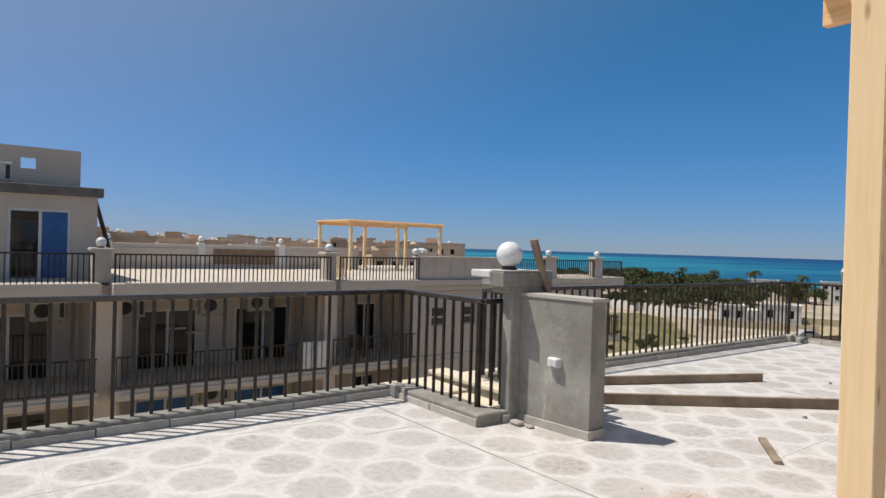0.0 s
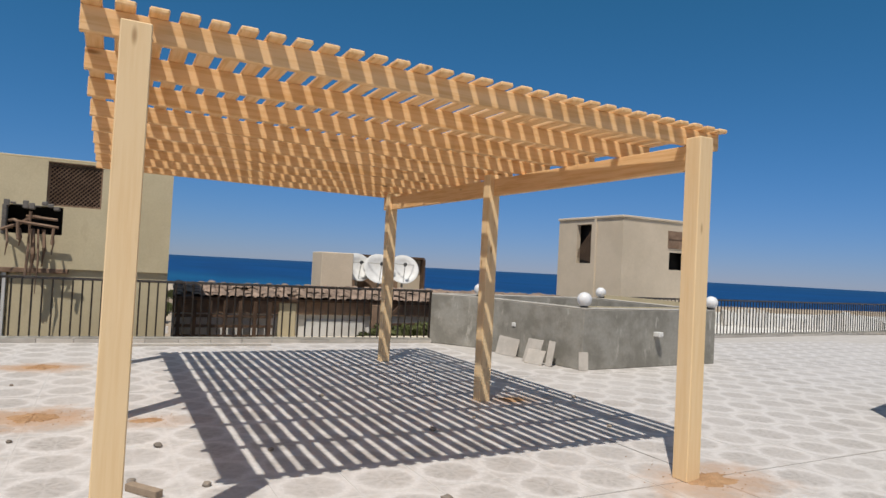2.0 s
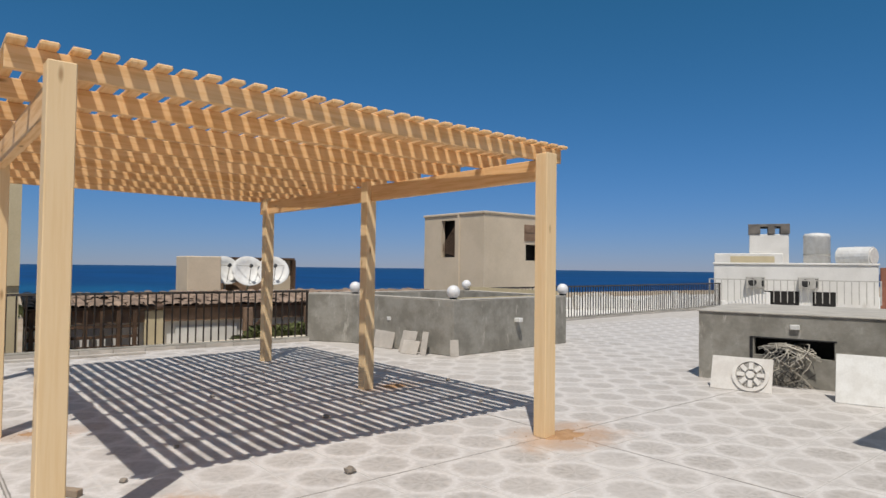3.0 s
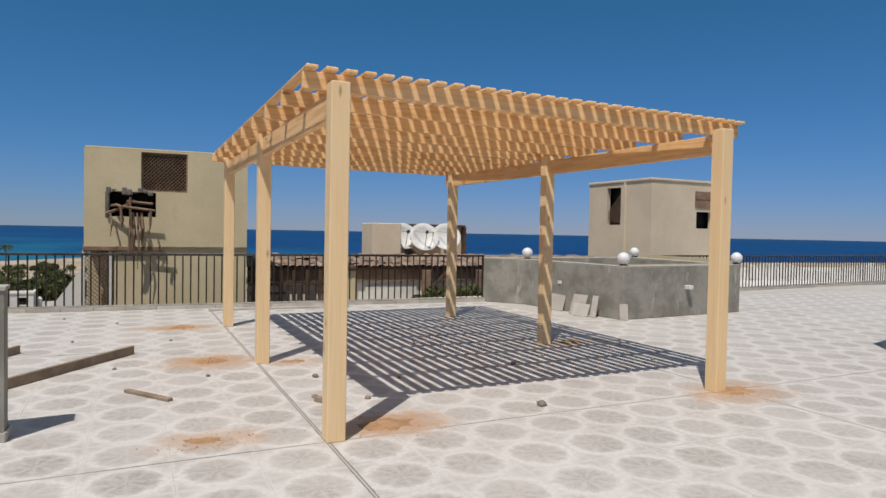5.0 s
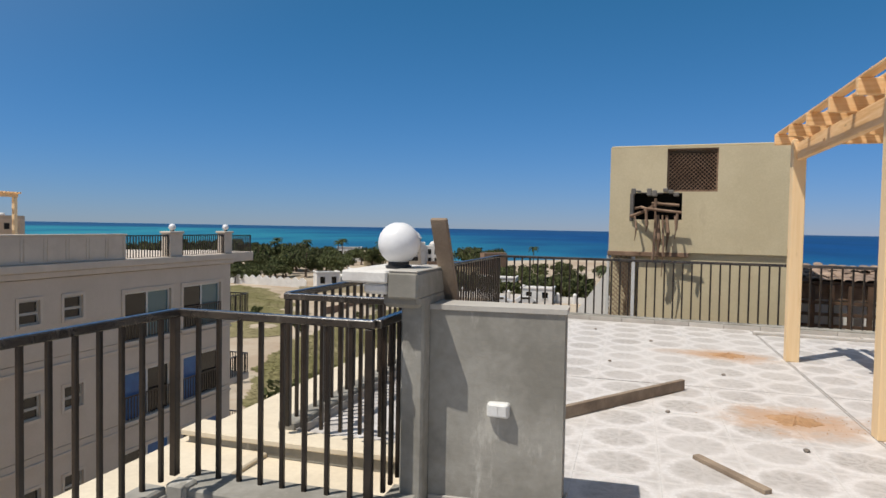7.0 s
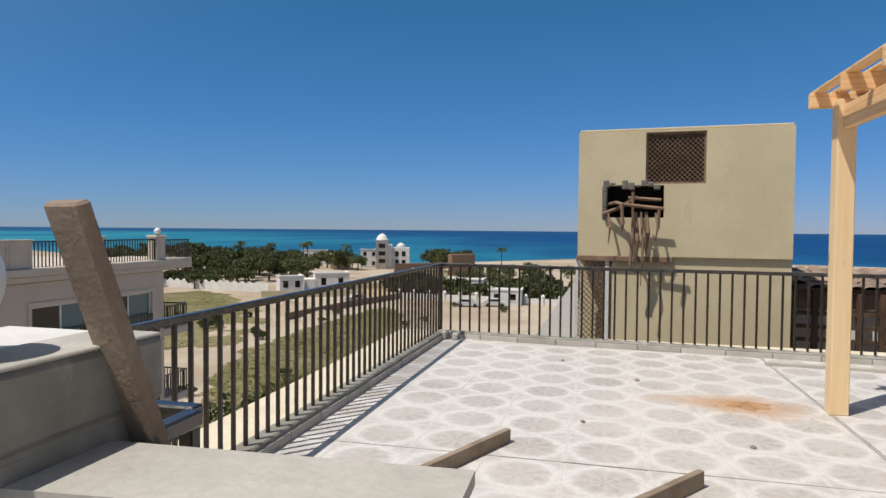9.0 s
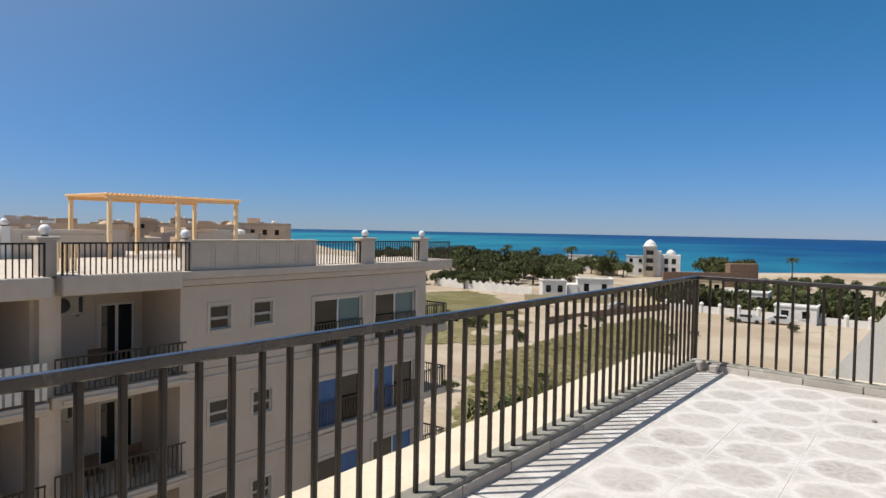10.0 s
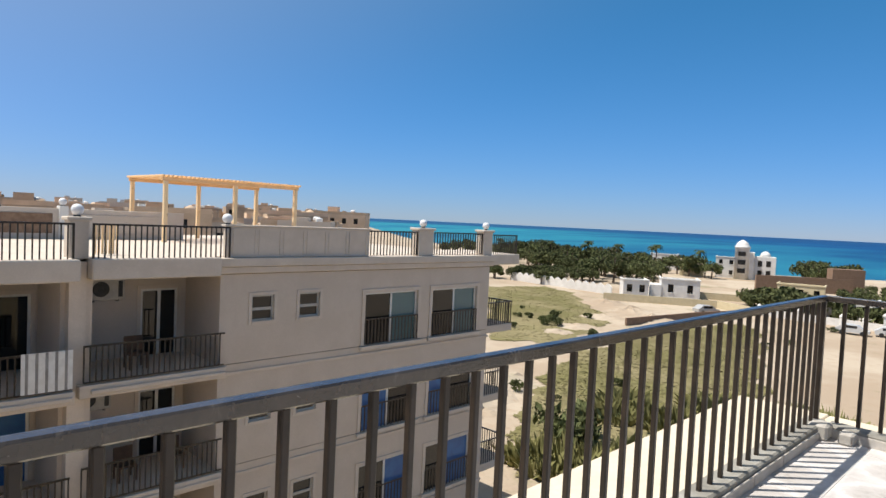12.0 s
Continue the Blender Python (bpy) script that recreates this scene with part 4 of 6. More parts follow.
def lattice(name, x0, x1, z0, z1, y, step, w, parent, m, both=True):
    s = Shape()
    hh, ww = z1 - z0, x1 - x0
    k = -hh
    while k < ww:
        for sg in ((1, -1) if both else (1,)):
            a, b = max(0.0, k), min(ww, k + hh)
            if b > a + 0.01:
                za, zb = (a - k), (b - k)
                pa = (x0 + a, y + (0.0 if sg > 0 else 0.012), z0 + za) if sg > 0 else (x0 + a, y + 0.012, z1 - za)
                pb = (x0 + b, y, z0 + zb) if sg > 0 else (x0 + b, y + 0.012, z1 - zb)
                s.bar(m @ Vector(pa), m @ Vector(pb), w, 0.012)
        k += step
    return part(name, s, LATTICE, parent, "diagonal wooden lattice")


lattice("lattice", 1.21, 2.16, 2.39, 3.25, 0.07, 0.085, 0.042, hut, mh)
lattice("lower_lattice", 0.0, 0.5, -1.2, 0.96, 0.04, 0.1, 0.045, hut, mh)
part("lattice_post", Shape().box(0.5, 0.57, 0.0, 0.1, -1.4, 0.96, 0, mh).box(-0.03, 0.02, 0.0, 0.1, -1.4, 0.96, 0, mh), PVC, hut)
brk = Shape()
for k in range(9):
    brk.box(0.44 + k * 0.11, 0.56 + k * 0.11, -0.012, 0.1, 2.3 + 0.05 * math.sin(k * 1.3), 2.40 + 0.05 * math.sin(k * 2.1 + 1), 0.02, mh)
for k in range(6):
    brk.box(0.42, 0.52, -0.012, 0.1, 1.72 + k * 0.1, 1.84 + k * 0.1, 0.02, mh)
part("broken_edge", brk, DARKTRIM, hut, "crumbled broken brick edge")
pip = thing("pipework", mh @ Vector((1.0, 0, 1.9)), "rusty pipes and rags hanging from the broken opening", "pipes")
part("pipe", Shape().tube([mh @ Vector(p) for p in ((0.45, -0.05, 1.82), (0.8, -0.25, 1.95), (1.0, -0.35, 2.1), (1.05, 0.3, 2.12))], 0.035, 8), LATTICE, pip)
part("pipe", Shape().tube([mh @ Vector(p) for p in ((0.9, -0.3, 2.1), (1.45, -0.3, 2.06))], 0.03, 8), LATTICE, pip)
part("pipe", Shape().tube([mh @ Vector(p) for p in ((0.98, -0.34, 2.2), (0.98, -0.36, 1.4), (0.95, -0.3, 0.9))], 0.03, 8), LATTICE, pip)
for k, (x, w, l) in enumerate([(0.55, 0.05, 0.55), (0.78, 0.06, 0.35), (1.2, 0.08, 0.75), (1.36, 0.05, 0.5), (1.02, 0.1, 1.0), (1.12, 0.05, 1.3)]):
    part("rag", Shape().tube([mh @ Vector((x, -0.12 - 0.03 * k, 1.85)), mh @ Vector((x + 0.04, -0.2 - 0.03 * k, 1.85 - l * 0.5)), mh @ Vector((x + 0.01, -0.16 - 0.03 * k, 1.85 - l))], [w * 0.4, w * 0.5, w * 0.2], 5), LATTICE, pip)
part("pipe", Shape().tube([mh @ Vector(p) for p in ((0.5, 0.2, 2.0), (0.7, -0.3, 2.02), (0.8, -0.5, 1.98), (1.5, -0.5, 1.9))], 0.03, 8), LATTICE, pip)
part("pipe", Shape().tube([mh @ Vector(p) for p in ((0.8, -0.5, 1.98), (0.82, -0.5, 1.62))], 0.028, 8), LATTICE, pip)
part("pipe", Shape().tube([mh @ Vector(p) for p in ((1.42, -0.5, 1.92), (1.4, -0.48, 1.55))], 0.028, 8), LATTICE, pip)
gb = thing("gable_wall", (-2.3, 17.6, -3), "whitewashed sloping wall beside the hut", "wall")
part("wall", Shape().add([mh @ Vector(p) for p in ((-1.1, 0.6, -3), (-0.1, 0.6, -3), (-0.1, 0.6, 0.55), (-1.1, 0.6, -0.9), (-1.1, 0.8, -3), (-0.1, 0.8, -3), (-0.1, 0.8, 0.55), (-1.1, 0.8, -0.9))],
     [(0, 1, 2, 3), (4, 7, 6, 5), (3, 2, 6, 7), (0, 3, 7, 4), (1, 5, 6, 2)]), WHITEWASH, gb)

# ---- old clay roofs, timber yard and dishes beyond the railing ----
old = thing("tiled_roof", (6, 18, 0), "low roof of weathered brown clay tiles", "roof")
mo = pose(2.4, 17.35, 0, 0, 0, -5)
part("deck", Shape().add([mo @ Vector(p) for p in ((0, 0.3, 0.5), (13.0, 0.3, 0.5), (13.0, 3.2, 0.72), (0, 3.2, 0.72), (0, 0.3, 0.44), (13.0, 0.3, 0.44), (13.0, 3.2, 0.64), (0, 3.2, 0.64))],
     [(0, 1, 2, 3), (7, 6, 5, 4), (0, 4, 5, 1), (1, 5, 6, 2), (2, 6, 7, 3), (3, 7, 4, 0)]), BROWNWOOD, old)
pan = Shape()
nseg = 5
vs = []
for y, z in ((0, 0), (0.62, 0.0)):
    for k in range(nseg + 1):
        a = math.pi * k / nseg
        vs.append((0.108 * math.cos(a), y, 0.04 * math.sin(a) * (1 if y else 1.15)))
pan.add(vs, [(k, k + 1, nseg + 2 + k, nseg + 1 + k) for k in range(nseg)], None, False)
pan.f = [f[::-1] for f in pan.f]
pan_me = pan.mesh("clay_tile", CLAY, True)
slope = math.degrees(math.atan2(0.24, 3.2))
rt = random.Random(9)
for r in range(5):
    for c in range(60):
        if rt.random() < 0.04:
            continue
        y = 0.25 + r * 0.56
        piece("tile", pan_me, old, mo @ pose(0.12 + c * 0.212, y, 0.485 + y * 0.076 + rt.uniform(0, 0.03), slope + rt.uniform(-3, 3), 0, rt.uniform(-5, 5)))
part("fascia", Shape().box(0, 9.8, 0.42, 0.48, 0.1, 0.46, 0, mo), LATTICE, old, "brown woven reed fascia")
yd = thing("courtyard_wall", (6, 18.6, -3), "whitewashed courtyard wall below the clay roof", "wall")
part("wall", Shape().box(0, 9.8, 0.55, 0.75, -12.4, 0.5, 0, mo), WHITEWASH, yd)
part("pier", Shape().box(2.55, 3.0, 0.4, 0.55, -3.4, 0.4, 0.02, mo), CREAM, yd)
part("panel", Shape().box(3.3, 4.9, 0.5, 0.55, -3.4, -0.05, 0.01, mo), PVC, yd)
# no real opening: a near-black panel paints the doorway's shade
part("doorway", Shape().box(7.4, 8.5, 0.53, 0.56, -3.0, 0.05, 0, mo), ROOM_SHADE, yd)
scr = thing("timber_screen", (3.3, 17.6, -3), "dark brown timber screen of posts and bars", "screen")
for k in range(7):
    part("post", Shape().box(0.1 + k * 0.36, 0.19 + k * 0.36, 0.25, 0.35, -3.4, 0.42, 0, mo), BROWNWOOD, scr)
for z in (0.0, -0.25, -0.5, -0.9):
    part("bar", Shape().box(0.05, 2.4, 0.27, 0.33, z, z + 0.07, 0, mo), BROWNWOOD, scr)
for x in (4.95, 6.7, 9.4):
    yp = thing("timber_post", mo @ Vector((x, 0.1, -3)), "brown timber post holding the clay roof", "post", "timber posts")
    part("post", Shape().box(x, x + 0.22, 0.0, 0.22, -12.4, 0.42, 0.01, mo), LATTICE, yp)
    part("brace", Shape().bar(mo @ Vector((x + 0.1, 0.1, -0.3)), mo @ Vector((x + 0.8, 0.1, 0.4)), 0.08), BROWNWOOD, yp)
for x, z, l in ((6.0, -0.1, 1.8), (8.6, -0.05, 1.4), (5.6, -0.5, 2.2)):
    solid("timber_rail", Shape().bar(mo @ Vector((x - l / 2, 0.05, z)), mo @ Vector((x + l / 2, 0.05, z + 0.04)), 0.06), BROWNWOOD, "dark brown timber rail in the courtyard", "rail")
dw = thing("dish_wall", (8.6, 22.8, 0), "cream roof box with a framed recess for dishes", "roof box")
md = pose(6.83, 20.1, 0, 0, 0, -6)
part("box", Shape().box(0, 1.0, 0, 1.6, -12.4, 1.82, 0.02, md), HOUSE, dw)
part("back", Shape().box(1.0, 3.7, 1.3, 1.5, -12.4, 1.75, 0.0, md), LATTICE, dw, "brown boarded back")
part("frame_top", Shape().box(1.0, 3.75, 1.0, 1.5, 1.75, 1.82, 0.0, md).box(3.68, 3.75, 0.9, 1.3, 0.4, 1.75, 0, md), BROWNWOOD, dw)
part("panel", Shape().box(2.9, 3.68, 1.22, 1.3, 0.3, 1.74, 0, md), HOUSE, dw)


def dish(x, y, z, r, yaw, tilt=25):
    m = pose(x, y, z, 0, 0, yaw) @ pose(0, 0, 0, 90 - tilt, 0, 0)
    ob = thing("satellite_dish", (x, y, z - r - 0.2), "large white satellite dish", "satellite dish", "satellite dishes")
    part("reflector", Shape().lathe([(0.02, -0.16 * r), (0.35 * r, -0.13 * r), (0.7 * r, -0.02 * r), (r, 0.16 * r), (r * 0.985, 0.175 * r), (0.7 * r, 0.0), (0.35 * r, -0.11 * r), (0.02, -0.14 * r)], 28, m), WHITE, ob, "", True)
    s = Shape()
    for k in range(3):
        a = 2 * math.pi * k / 3 + 0.5
        s.tube([m @ Vector((r * 0.8 * math.cos(a), r * 0.8 * math.sin(a), 0.08 * r)), m @ Vector((0, 0, r * 0.85))], 0.012, 5)
    part("feed_arm", s, GREYAC, ob)
    part("feed_horn", Shape().lathe([(0.05, r * 0.78), (0.06, r * 0.95)], 10, m), BLACK, ob)
    part("mast", Shape().tube([(x + 0.05, y + 0.15, z - 0.1), (x + 0.05, y + 0.15, z - r - 0.4)], 0.04, 8), GREYAC, ob)


dish(8.23, 20.75, 1.36, 0.5, 0)
dish(8.88, 20.45, 1.34, 0.53, -10)
dish(9.68, 20.3, 1.36, 0.52, -15)
solid("dish_ledge", Shape().box(7.28, 10.68, 19.7, 21.4, 0.2, 0.5, 0.02, None), CREAM, "cream ledge carrying the dishes", "ledge", "structure")


# ---- plants ----
def leafy(seed, n, size, rx, rz, lumps=7):
    """A crown of small leaf clumps round several lumps, with gaps between them."""
    rnd = random.Random(seed)
    s = Shape()
    cs = [(rnd.uniform(-0.65, 0.65) * rx, rnd.uniform(-0.65, 0.65) * rx, rnd.uniform(-0.45, 0.6) * rz, rnd.uniform(0.35, 0.6)) for _ in range(lumps)]
    vs, fs = [], []
    for _ in range(n):
        c = rnd.choice(cs)
        d = Vector((rnd.gauss(0, 1), rnd.gauss(0, 1), rnd.gauss(0, 1))).normalized() * (rnd.random() ** 0.35)
        p = Vector((c[0] + d.x * c[3] * rx, c[1] + d.y * c[3] * rx, c[2] + d.z * c[3] * rz))
        q = Euler((rnd.uniform(0, 3), rnd.uniform(0, 3), rnd.uniform(0, 6))).to_matrix()
        k = size * rnd.uniform(0.5, 1.3)
        b = len(vs)
        vs += [tuple(p + q @ Vector(v)) for v in ((-k, 0, 0), (0, -k * 0.45, 0.1 * k), (k, 0, 0), (0, k * 0.45, 0.1 * k))]
        fs.append((b, b + 1, b + 2, b + 3))
    s.v, s.f = vs, fs
    return s


crowns = [leafy(k, 750, 0.34, 2.6, 1.9).mesh("crown", LEAF) for k in range(4)]
bushes = [leafy(20 + k, 420, 0.26, 1.5, 0.9, 5).mesh("bush", LEAF) for k in range(3)]
trunk_s = Shape().tube([(0, 0, 0), (0.08, 0.03, 1.2), (0.0, 0.1, 2.6), (0.15, 0.0, 4.2)], [0.24, 0.18, 0.13, 0.05], 8)
for e in ((1.3, 0.4, 3.9), (-1.1, 0.7, 3.8), (0.2, -1.3, 4.0), (-0.5, -0.8, 4.3)):
    trunk_s.tube([(0.03, 0.06, 2.0), (e[0] * 0.5, e[1] * 0.5, 3.0), e], [0.09, 0.06, 0.025], 5)
trunk_me = trunk_s.mesh("trunk", BARK)


def tree(x, y, k=1.0, v=0, z=-12.5):
    ob = thing("tree", (x, y, z), "dusty green broadleaf tree on the sandy ground", "tree", "trees")
    piece("trunk", trunk_me, ob, pose(x, y, z, 0, 0, v * 70) @ Matrix.Diagonal((k, k, k, 1)))
    piece("crown", crowns[v % 4], ob, pose(x, y, z + 2.5 * k, 0, 0, v * 53) @ Matrix.Diagonal((k, k, k, 1)))


def bush(x, y, k, v=0, z=-12.5, label="low dusty green shrub"):
    ob = thing("shrub", (x, y, z), label, "shrub", "shrubs")
    piece("foliage", bushes[v % 3], ob, pose(x, y, z + 0.75 * k, 0, 0, v * 61) @ Matrix.Diagonal((k, k, k, 1)))


fr = Shape()
rp = random.Random(3)
for k in range(26):
    a = 2 * math.pi * k / 26 + rp.uniform(-0.1, 0.1)
    up = rp.uniform(-0.2, 1.1)
    pts = []
    for j in range(6):
        f = j / 5
        pts.append(Vector((math.cos(a) * 2.0 * f, math.sin(a) * 2.0 * f, up * f * 1.4 - 1.5 * f * f)))
    side = Vector((-math.sin(a), math.cos(a), 0))
    for j in range(5):
        w0, w1 = 0.30 * math.sin(math.pi * (0.12 + 0.8 * j / 5)), 0.30 * math.sin(math.pi * (0.12 + 0.8 * (j + 1) / 5))
        for sg in (1, -1):
            fr.add([pts[j], pts[j + 1], pts[j + 1] + side * sg * w1 - Vector((0, 0, 0.12)), pts[j] + side * sg * w0 - Vector((0, 0, 0.12))], [(0, 1, 2, 3)], None, False)
frond_me = fr.mesh("fronds", PALMLEAF)
ptr = Shape().tube([(0, 0, 0), (0.1, 0, 2), (0.12, 0.05, 4.2), (0.1, 0.05, 6.4)], [0.26, 0.2, 0.18, 0.17], 8)
ptrunk_me = ptr.mesh("trunk", BARK)


def palm(x, y, k=1.0, v=0, z=-12.5):
    ob = thing("palm_tree", (x, y, z), "date palm with a feathery crown", "palm tree", "palms")
    piece("trunk", ptrunk_me, ob, pose(x, y, z, 0, 0, v * 40) @ Matrix.Diagonal((1, 1, k, 1)))
    piece("fronds", frond_me, ob, pose(x + 0.1, y, z + 6.4 * k, 0, 0, v * 47))


rr = random.Random(12)
# belt of trees behind the sandy lot
for i in range(120):
    f = rr.random()
    x, y = -178 + 96 * f + rr.uniform(-8, 8), 212 - 40 * f + rr.uniform(-22, 34)
    tree(x, y, rr.uniform(1.05, 1.65), i)
for i in range(40):
    tree(-97 + rr.uniform(-10, 9), 140 + rr.uniform(-10, 14), rr.uniform(0.6, 0.9), i)
for i in range(48):
    tree(-36 + 58 * rr.random(), 150 + rr.uniform(-4, 60), rr.uniform(0.6, 0.95), i)
for i in range(60):
    bush(-46 + 56 * rr.random(), 132 + rr.uniform(-3, 14), rr.uniform(1.5, 2.4), i)
for i in range(16):
    tree(-52 + rr.uniform(-8, 6), 215 + rr.uniform(-8, 20), rr.uniform(1.1, 1.6), i)
for i, (x, y, k) in enumerate([(-140, 205, 1.25), (-128, 212, 1.35), (-122, 200, 1.2), (-112, 205, 1.3), (-104, 214, 1.25), (-98, 205, 1.4), (-150, 215, 1.2), (-86, 210, 1.25), (-36, 235, 1.1), (-160, 200, 1.2), (-8, 165, 0.6), (4, 160, 0.55)]):
    palm(x, y, k, i)
for i in range(9):
    bush(-31 + rr.uniform(-5, 12), 45 + rr.uniform(-9, 22), rr.uniform(0.25, 0.6), i)
bush(-23, 41.5, 1.3, 1)
bush(-24.6, 43.2, 1.4, 2)
for i, (x, z, k) in enumerate([(5.4, -0.75, 0.42), (6.6, -0.8, 0.5), (7.7, -0.7, 0.45), (9.2, -0.6, 0.5), (10.1, -0.7, 0.5), (8.5, -0.8, 0.5), (4.8, -0.7, 0.26), (6.0, -0.5, 0.3), (7.1, -0.4, 0.3), (9.7, -0.3, 0.3)]):
    q = mo @ Vector((x, -0.35, z))
    bush(q.x, q.y, k, i, q.z, "dusty climbing shrub in the courtyard")
solid("courtyard_ground", Shape().box(2.6, 14, -1.5, 1.15, -12.4, -0.75, 0, mo), LEDGE, "raised sandy courtyard planter", "planter", "structure")


def field(name, ring, label, n, seed, hi=0.5):
    rnd = random.Random(seed)
    s = Shape()
    ragged = []
    for (xa, ya), (xb, yb) in zip(ring, ring[1:] + ring[:1]):
        for k in range(10):
            f = k / 10
            x, y = xa + (xb - xa) * f, ya + (yb - ya) * f
            ragged.append((x + 2.2 * noise.noise(Vector((x * 0.3, y * 0.3, seed))), y + 2.2 * noise.noise(Vector((x * 0.3, y * 0.3, seed + 9)))))
    ring = ragged
    vs, fs = [(x, y, -12.44) for x, y in ring], [tuple(range(len(ring)))]
    xs, ys = [p[0] for p in ring], [p[1] for p in ring]
    made = 0
    while made < n:
        x, y = rnd.uniform(min(xs), max(xs)), rnd.uniform(min(ys), max(ys))
        ins = False
        j = len(ring) - 1
        for i in range(len(ring)):
            (xi, yi), (xj, yj) = ring[i], ring[j]
            if (yi > y) != (yj > y) and x < (xj - xi) * (y - yi) / (yj - yi) + xi:
                ins = not ins
            j = i
        made += 1
        if not ins:
            continue
        h, w, a = rnd.uniform(0.02, hi), rnd.uniform(0.10, 0.34), rnd.uniform(0, 6.28)
        b = len(vs)
        dx, dy = math.cos(a) * w, math.sin(a) * w
        vs += [(x - dx, y - dy, -12.45), (x + dx, y + dy, -12.45), (x - dy * 1.4 + rnd.uniform(-0.1, 0.1), y + dx * 1.4 + rnd.uniform(-0.1, 0.1), -12.45 + h)]
        fs.append((b, b + 1, b + 2))
    s.v, s.f = vs, fs
    solid(name, s, GRASS, label, "grass", "stuff", at=(ring[0][0], ring[0][1], -12.45))


field("grass", [(-92, 112), (-50, 66), (-44, 72), (-49, 92), (-76, 122), (-86, 126)], "green grassy lot beyond the flats", 30000, 1, 0.09)
def reed_mesh(seed):
    """A clump of upright thin blades leaning outward."""
    rnd = random.Random(seed)
    s = Shape()
    for _ in range(420):
        r, a = rnd.random() ** 0.6 * 1.5, rnd.uniform(0, 6.28)
        x, y, h, w = r * math.cos(a), r * math.sin(a), rnd.uniform(0.6, 1.7) * (1.15 - 0.35 * r), rnd.uniform(0.03, 0.08)
        dx, dy = rnd.gauss(0, 0.2) + 0.15 * x, rnd.gauss(0, 0.2) + 0.15 * y
        t = rnd.uniform(0, 3.14)
        k = len(s.v)
        s.v += [(x - w * math.cos(t), y - w * math.sin(t), 0), (x + w * math.cos(t), y + w * math.sin(t), 0), (x + dx * 0.5 + w * math.cos(t), y + dx * 0.5 + w * math.sin(t), h * 0.6), (x + dx, y + dy, h)]
        s.f += [[k, k + 1, k + 2], [k, k + 2, k + 3]]
    return s.mesh("reeds", REED)


reed_meshes = [reed_mesh(k) for k in range(3)]


def reeds(x, y, k, v):
    ob = thing("reed_clump", (x, y, -12.5), "tall olive reed clump on the grass", "reeds", "reed clumps")
    piece("blades", reed_meshes[v % 3], ob, pose(x, y, -12.5, 0, 0, v * 47) @ Matrix.Diagonal((k * 1.3, k * 1.3, k, 1)))


field("grass", [(-29, 43), (-22, 36), (-13, 42), (-18, 60), (-25, 80), (-33, 104), (-38, 112), (-40, 98), (-41, 72), (-36, 58)], "dry green grass below the roof", 60000, 2, 0.1)
brn = thing("boundary_wall", (-47, 92, -12.5), "low dark brown boundary wall between road and grass", "wall")
for a, b in (((-47, 92), (-44, 110)), ((-44, 110), (-38, 132)), ((-38, 132), (-33, 140))):
    part("wall_panel", Shape().bar((*a, -12.0), (*b, -12.0), 0.3, 1.2), LATTICE, brn)
for i in range(26):
    reeds(-20 + rr.uniform(-7, 8), 46 + rr.uniform(-8, 16), rr.uniform(0.8, 1.4), i)
for i in range(9):
    bush(-54 + rr.uniform(-12, 5), 84 + rr.uniform(-9, 8), rr.uniform(0.3, 0.75), i)

for i in range(15):
    bush(-78 + rr.uniform(0, 62), 82 + rr.uniform(-12, 34), rr.uniform(0.22, 0.6), i)


def heap(x, y, r, hh, seed):
    n, rings = 22, 6
    vs, fs = [(x, y, -12.5 + hh)], []
    for j in range(1, rings + 1):
        for i in range(n):
            a = 2 * math.pi * i / n
            k = j / rings * r * (1 + 0.4 * noise.noise(Vector((math.cos(a) * 2 + seed, math.sin(a) * 2, seed))))
            z = hh * (1 - j / rings) * (0.7 + 0.5 * noise.noise(Vector((k * math.cos(a), k * math.sin(a), seed))))
            vs.append((x + k * math.cos(a), y + k * math.sin(a), -12.5 + z - (0.02 if j == rings else 0)))
    fs += [(0, 1 + i, 1 + (i + 1) % n) for i in range(n)]
    for j in range(rings - 1):
        fs += [(1 + j * n + i, 1 + (j + 1) * n + i, 1 + (j + 1) * n + (i + 1) % n, 1 + j * n + (i + 1) % n) for i in range(n)]
    solid("spoil_heap", Shape().add(vs, fs, None, False), LAND, "low heap of sandy spoil on open ground", "spoil heap", group="spoil heaps", at=(x, y, -12.5))


for i, (x, y, r, hh) in enumerate([(-35, 47, 3.0, 1.0), (-38, 52, 3.5, 1.2), (-33, 43, 2.6, 0.8), (-47, 100, 5, 1.3), (-55, 108, 5, 1.0), (-50, 84, 3.5, 0.6), (-53, 96, 4, 0.7), (-62, 112, 5, 1.1), (-12, 112, 3, 0.7), (-49, 78, 2.6, 0.5)]):
    heap(x, y, r, hh, i)

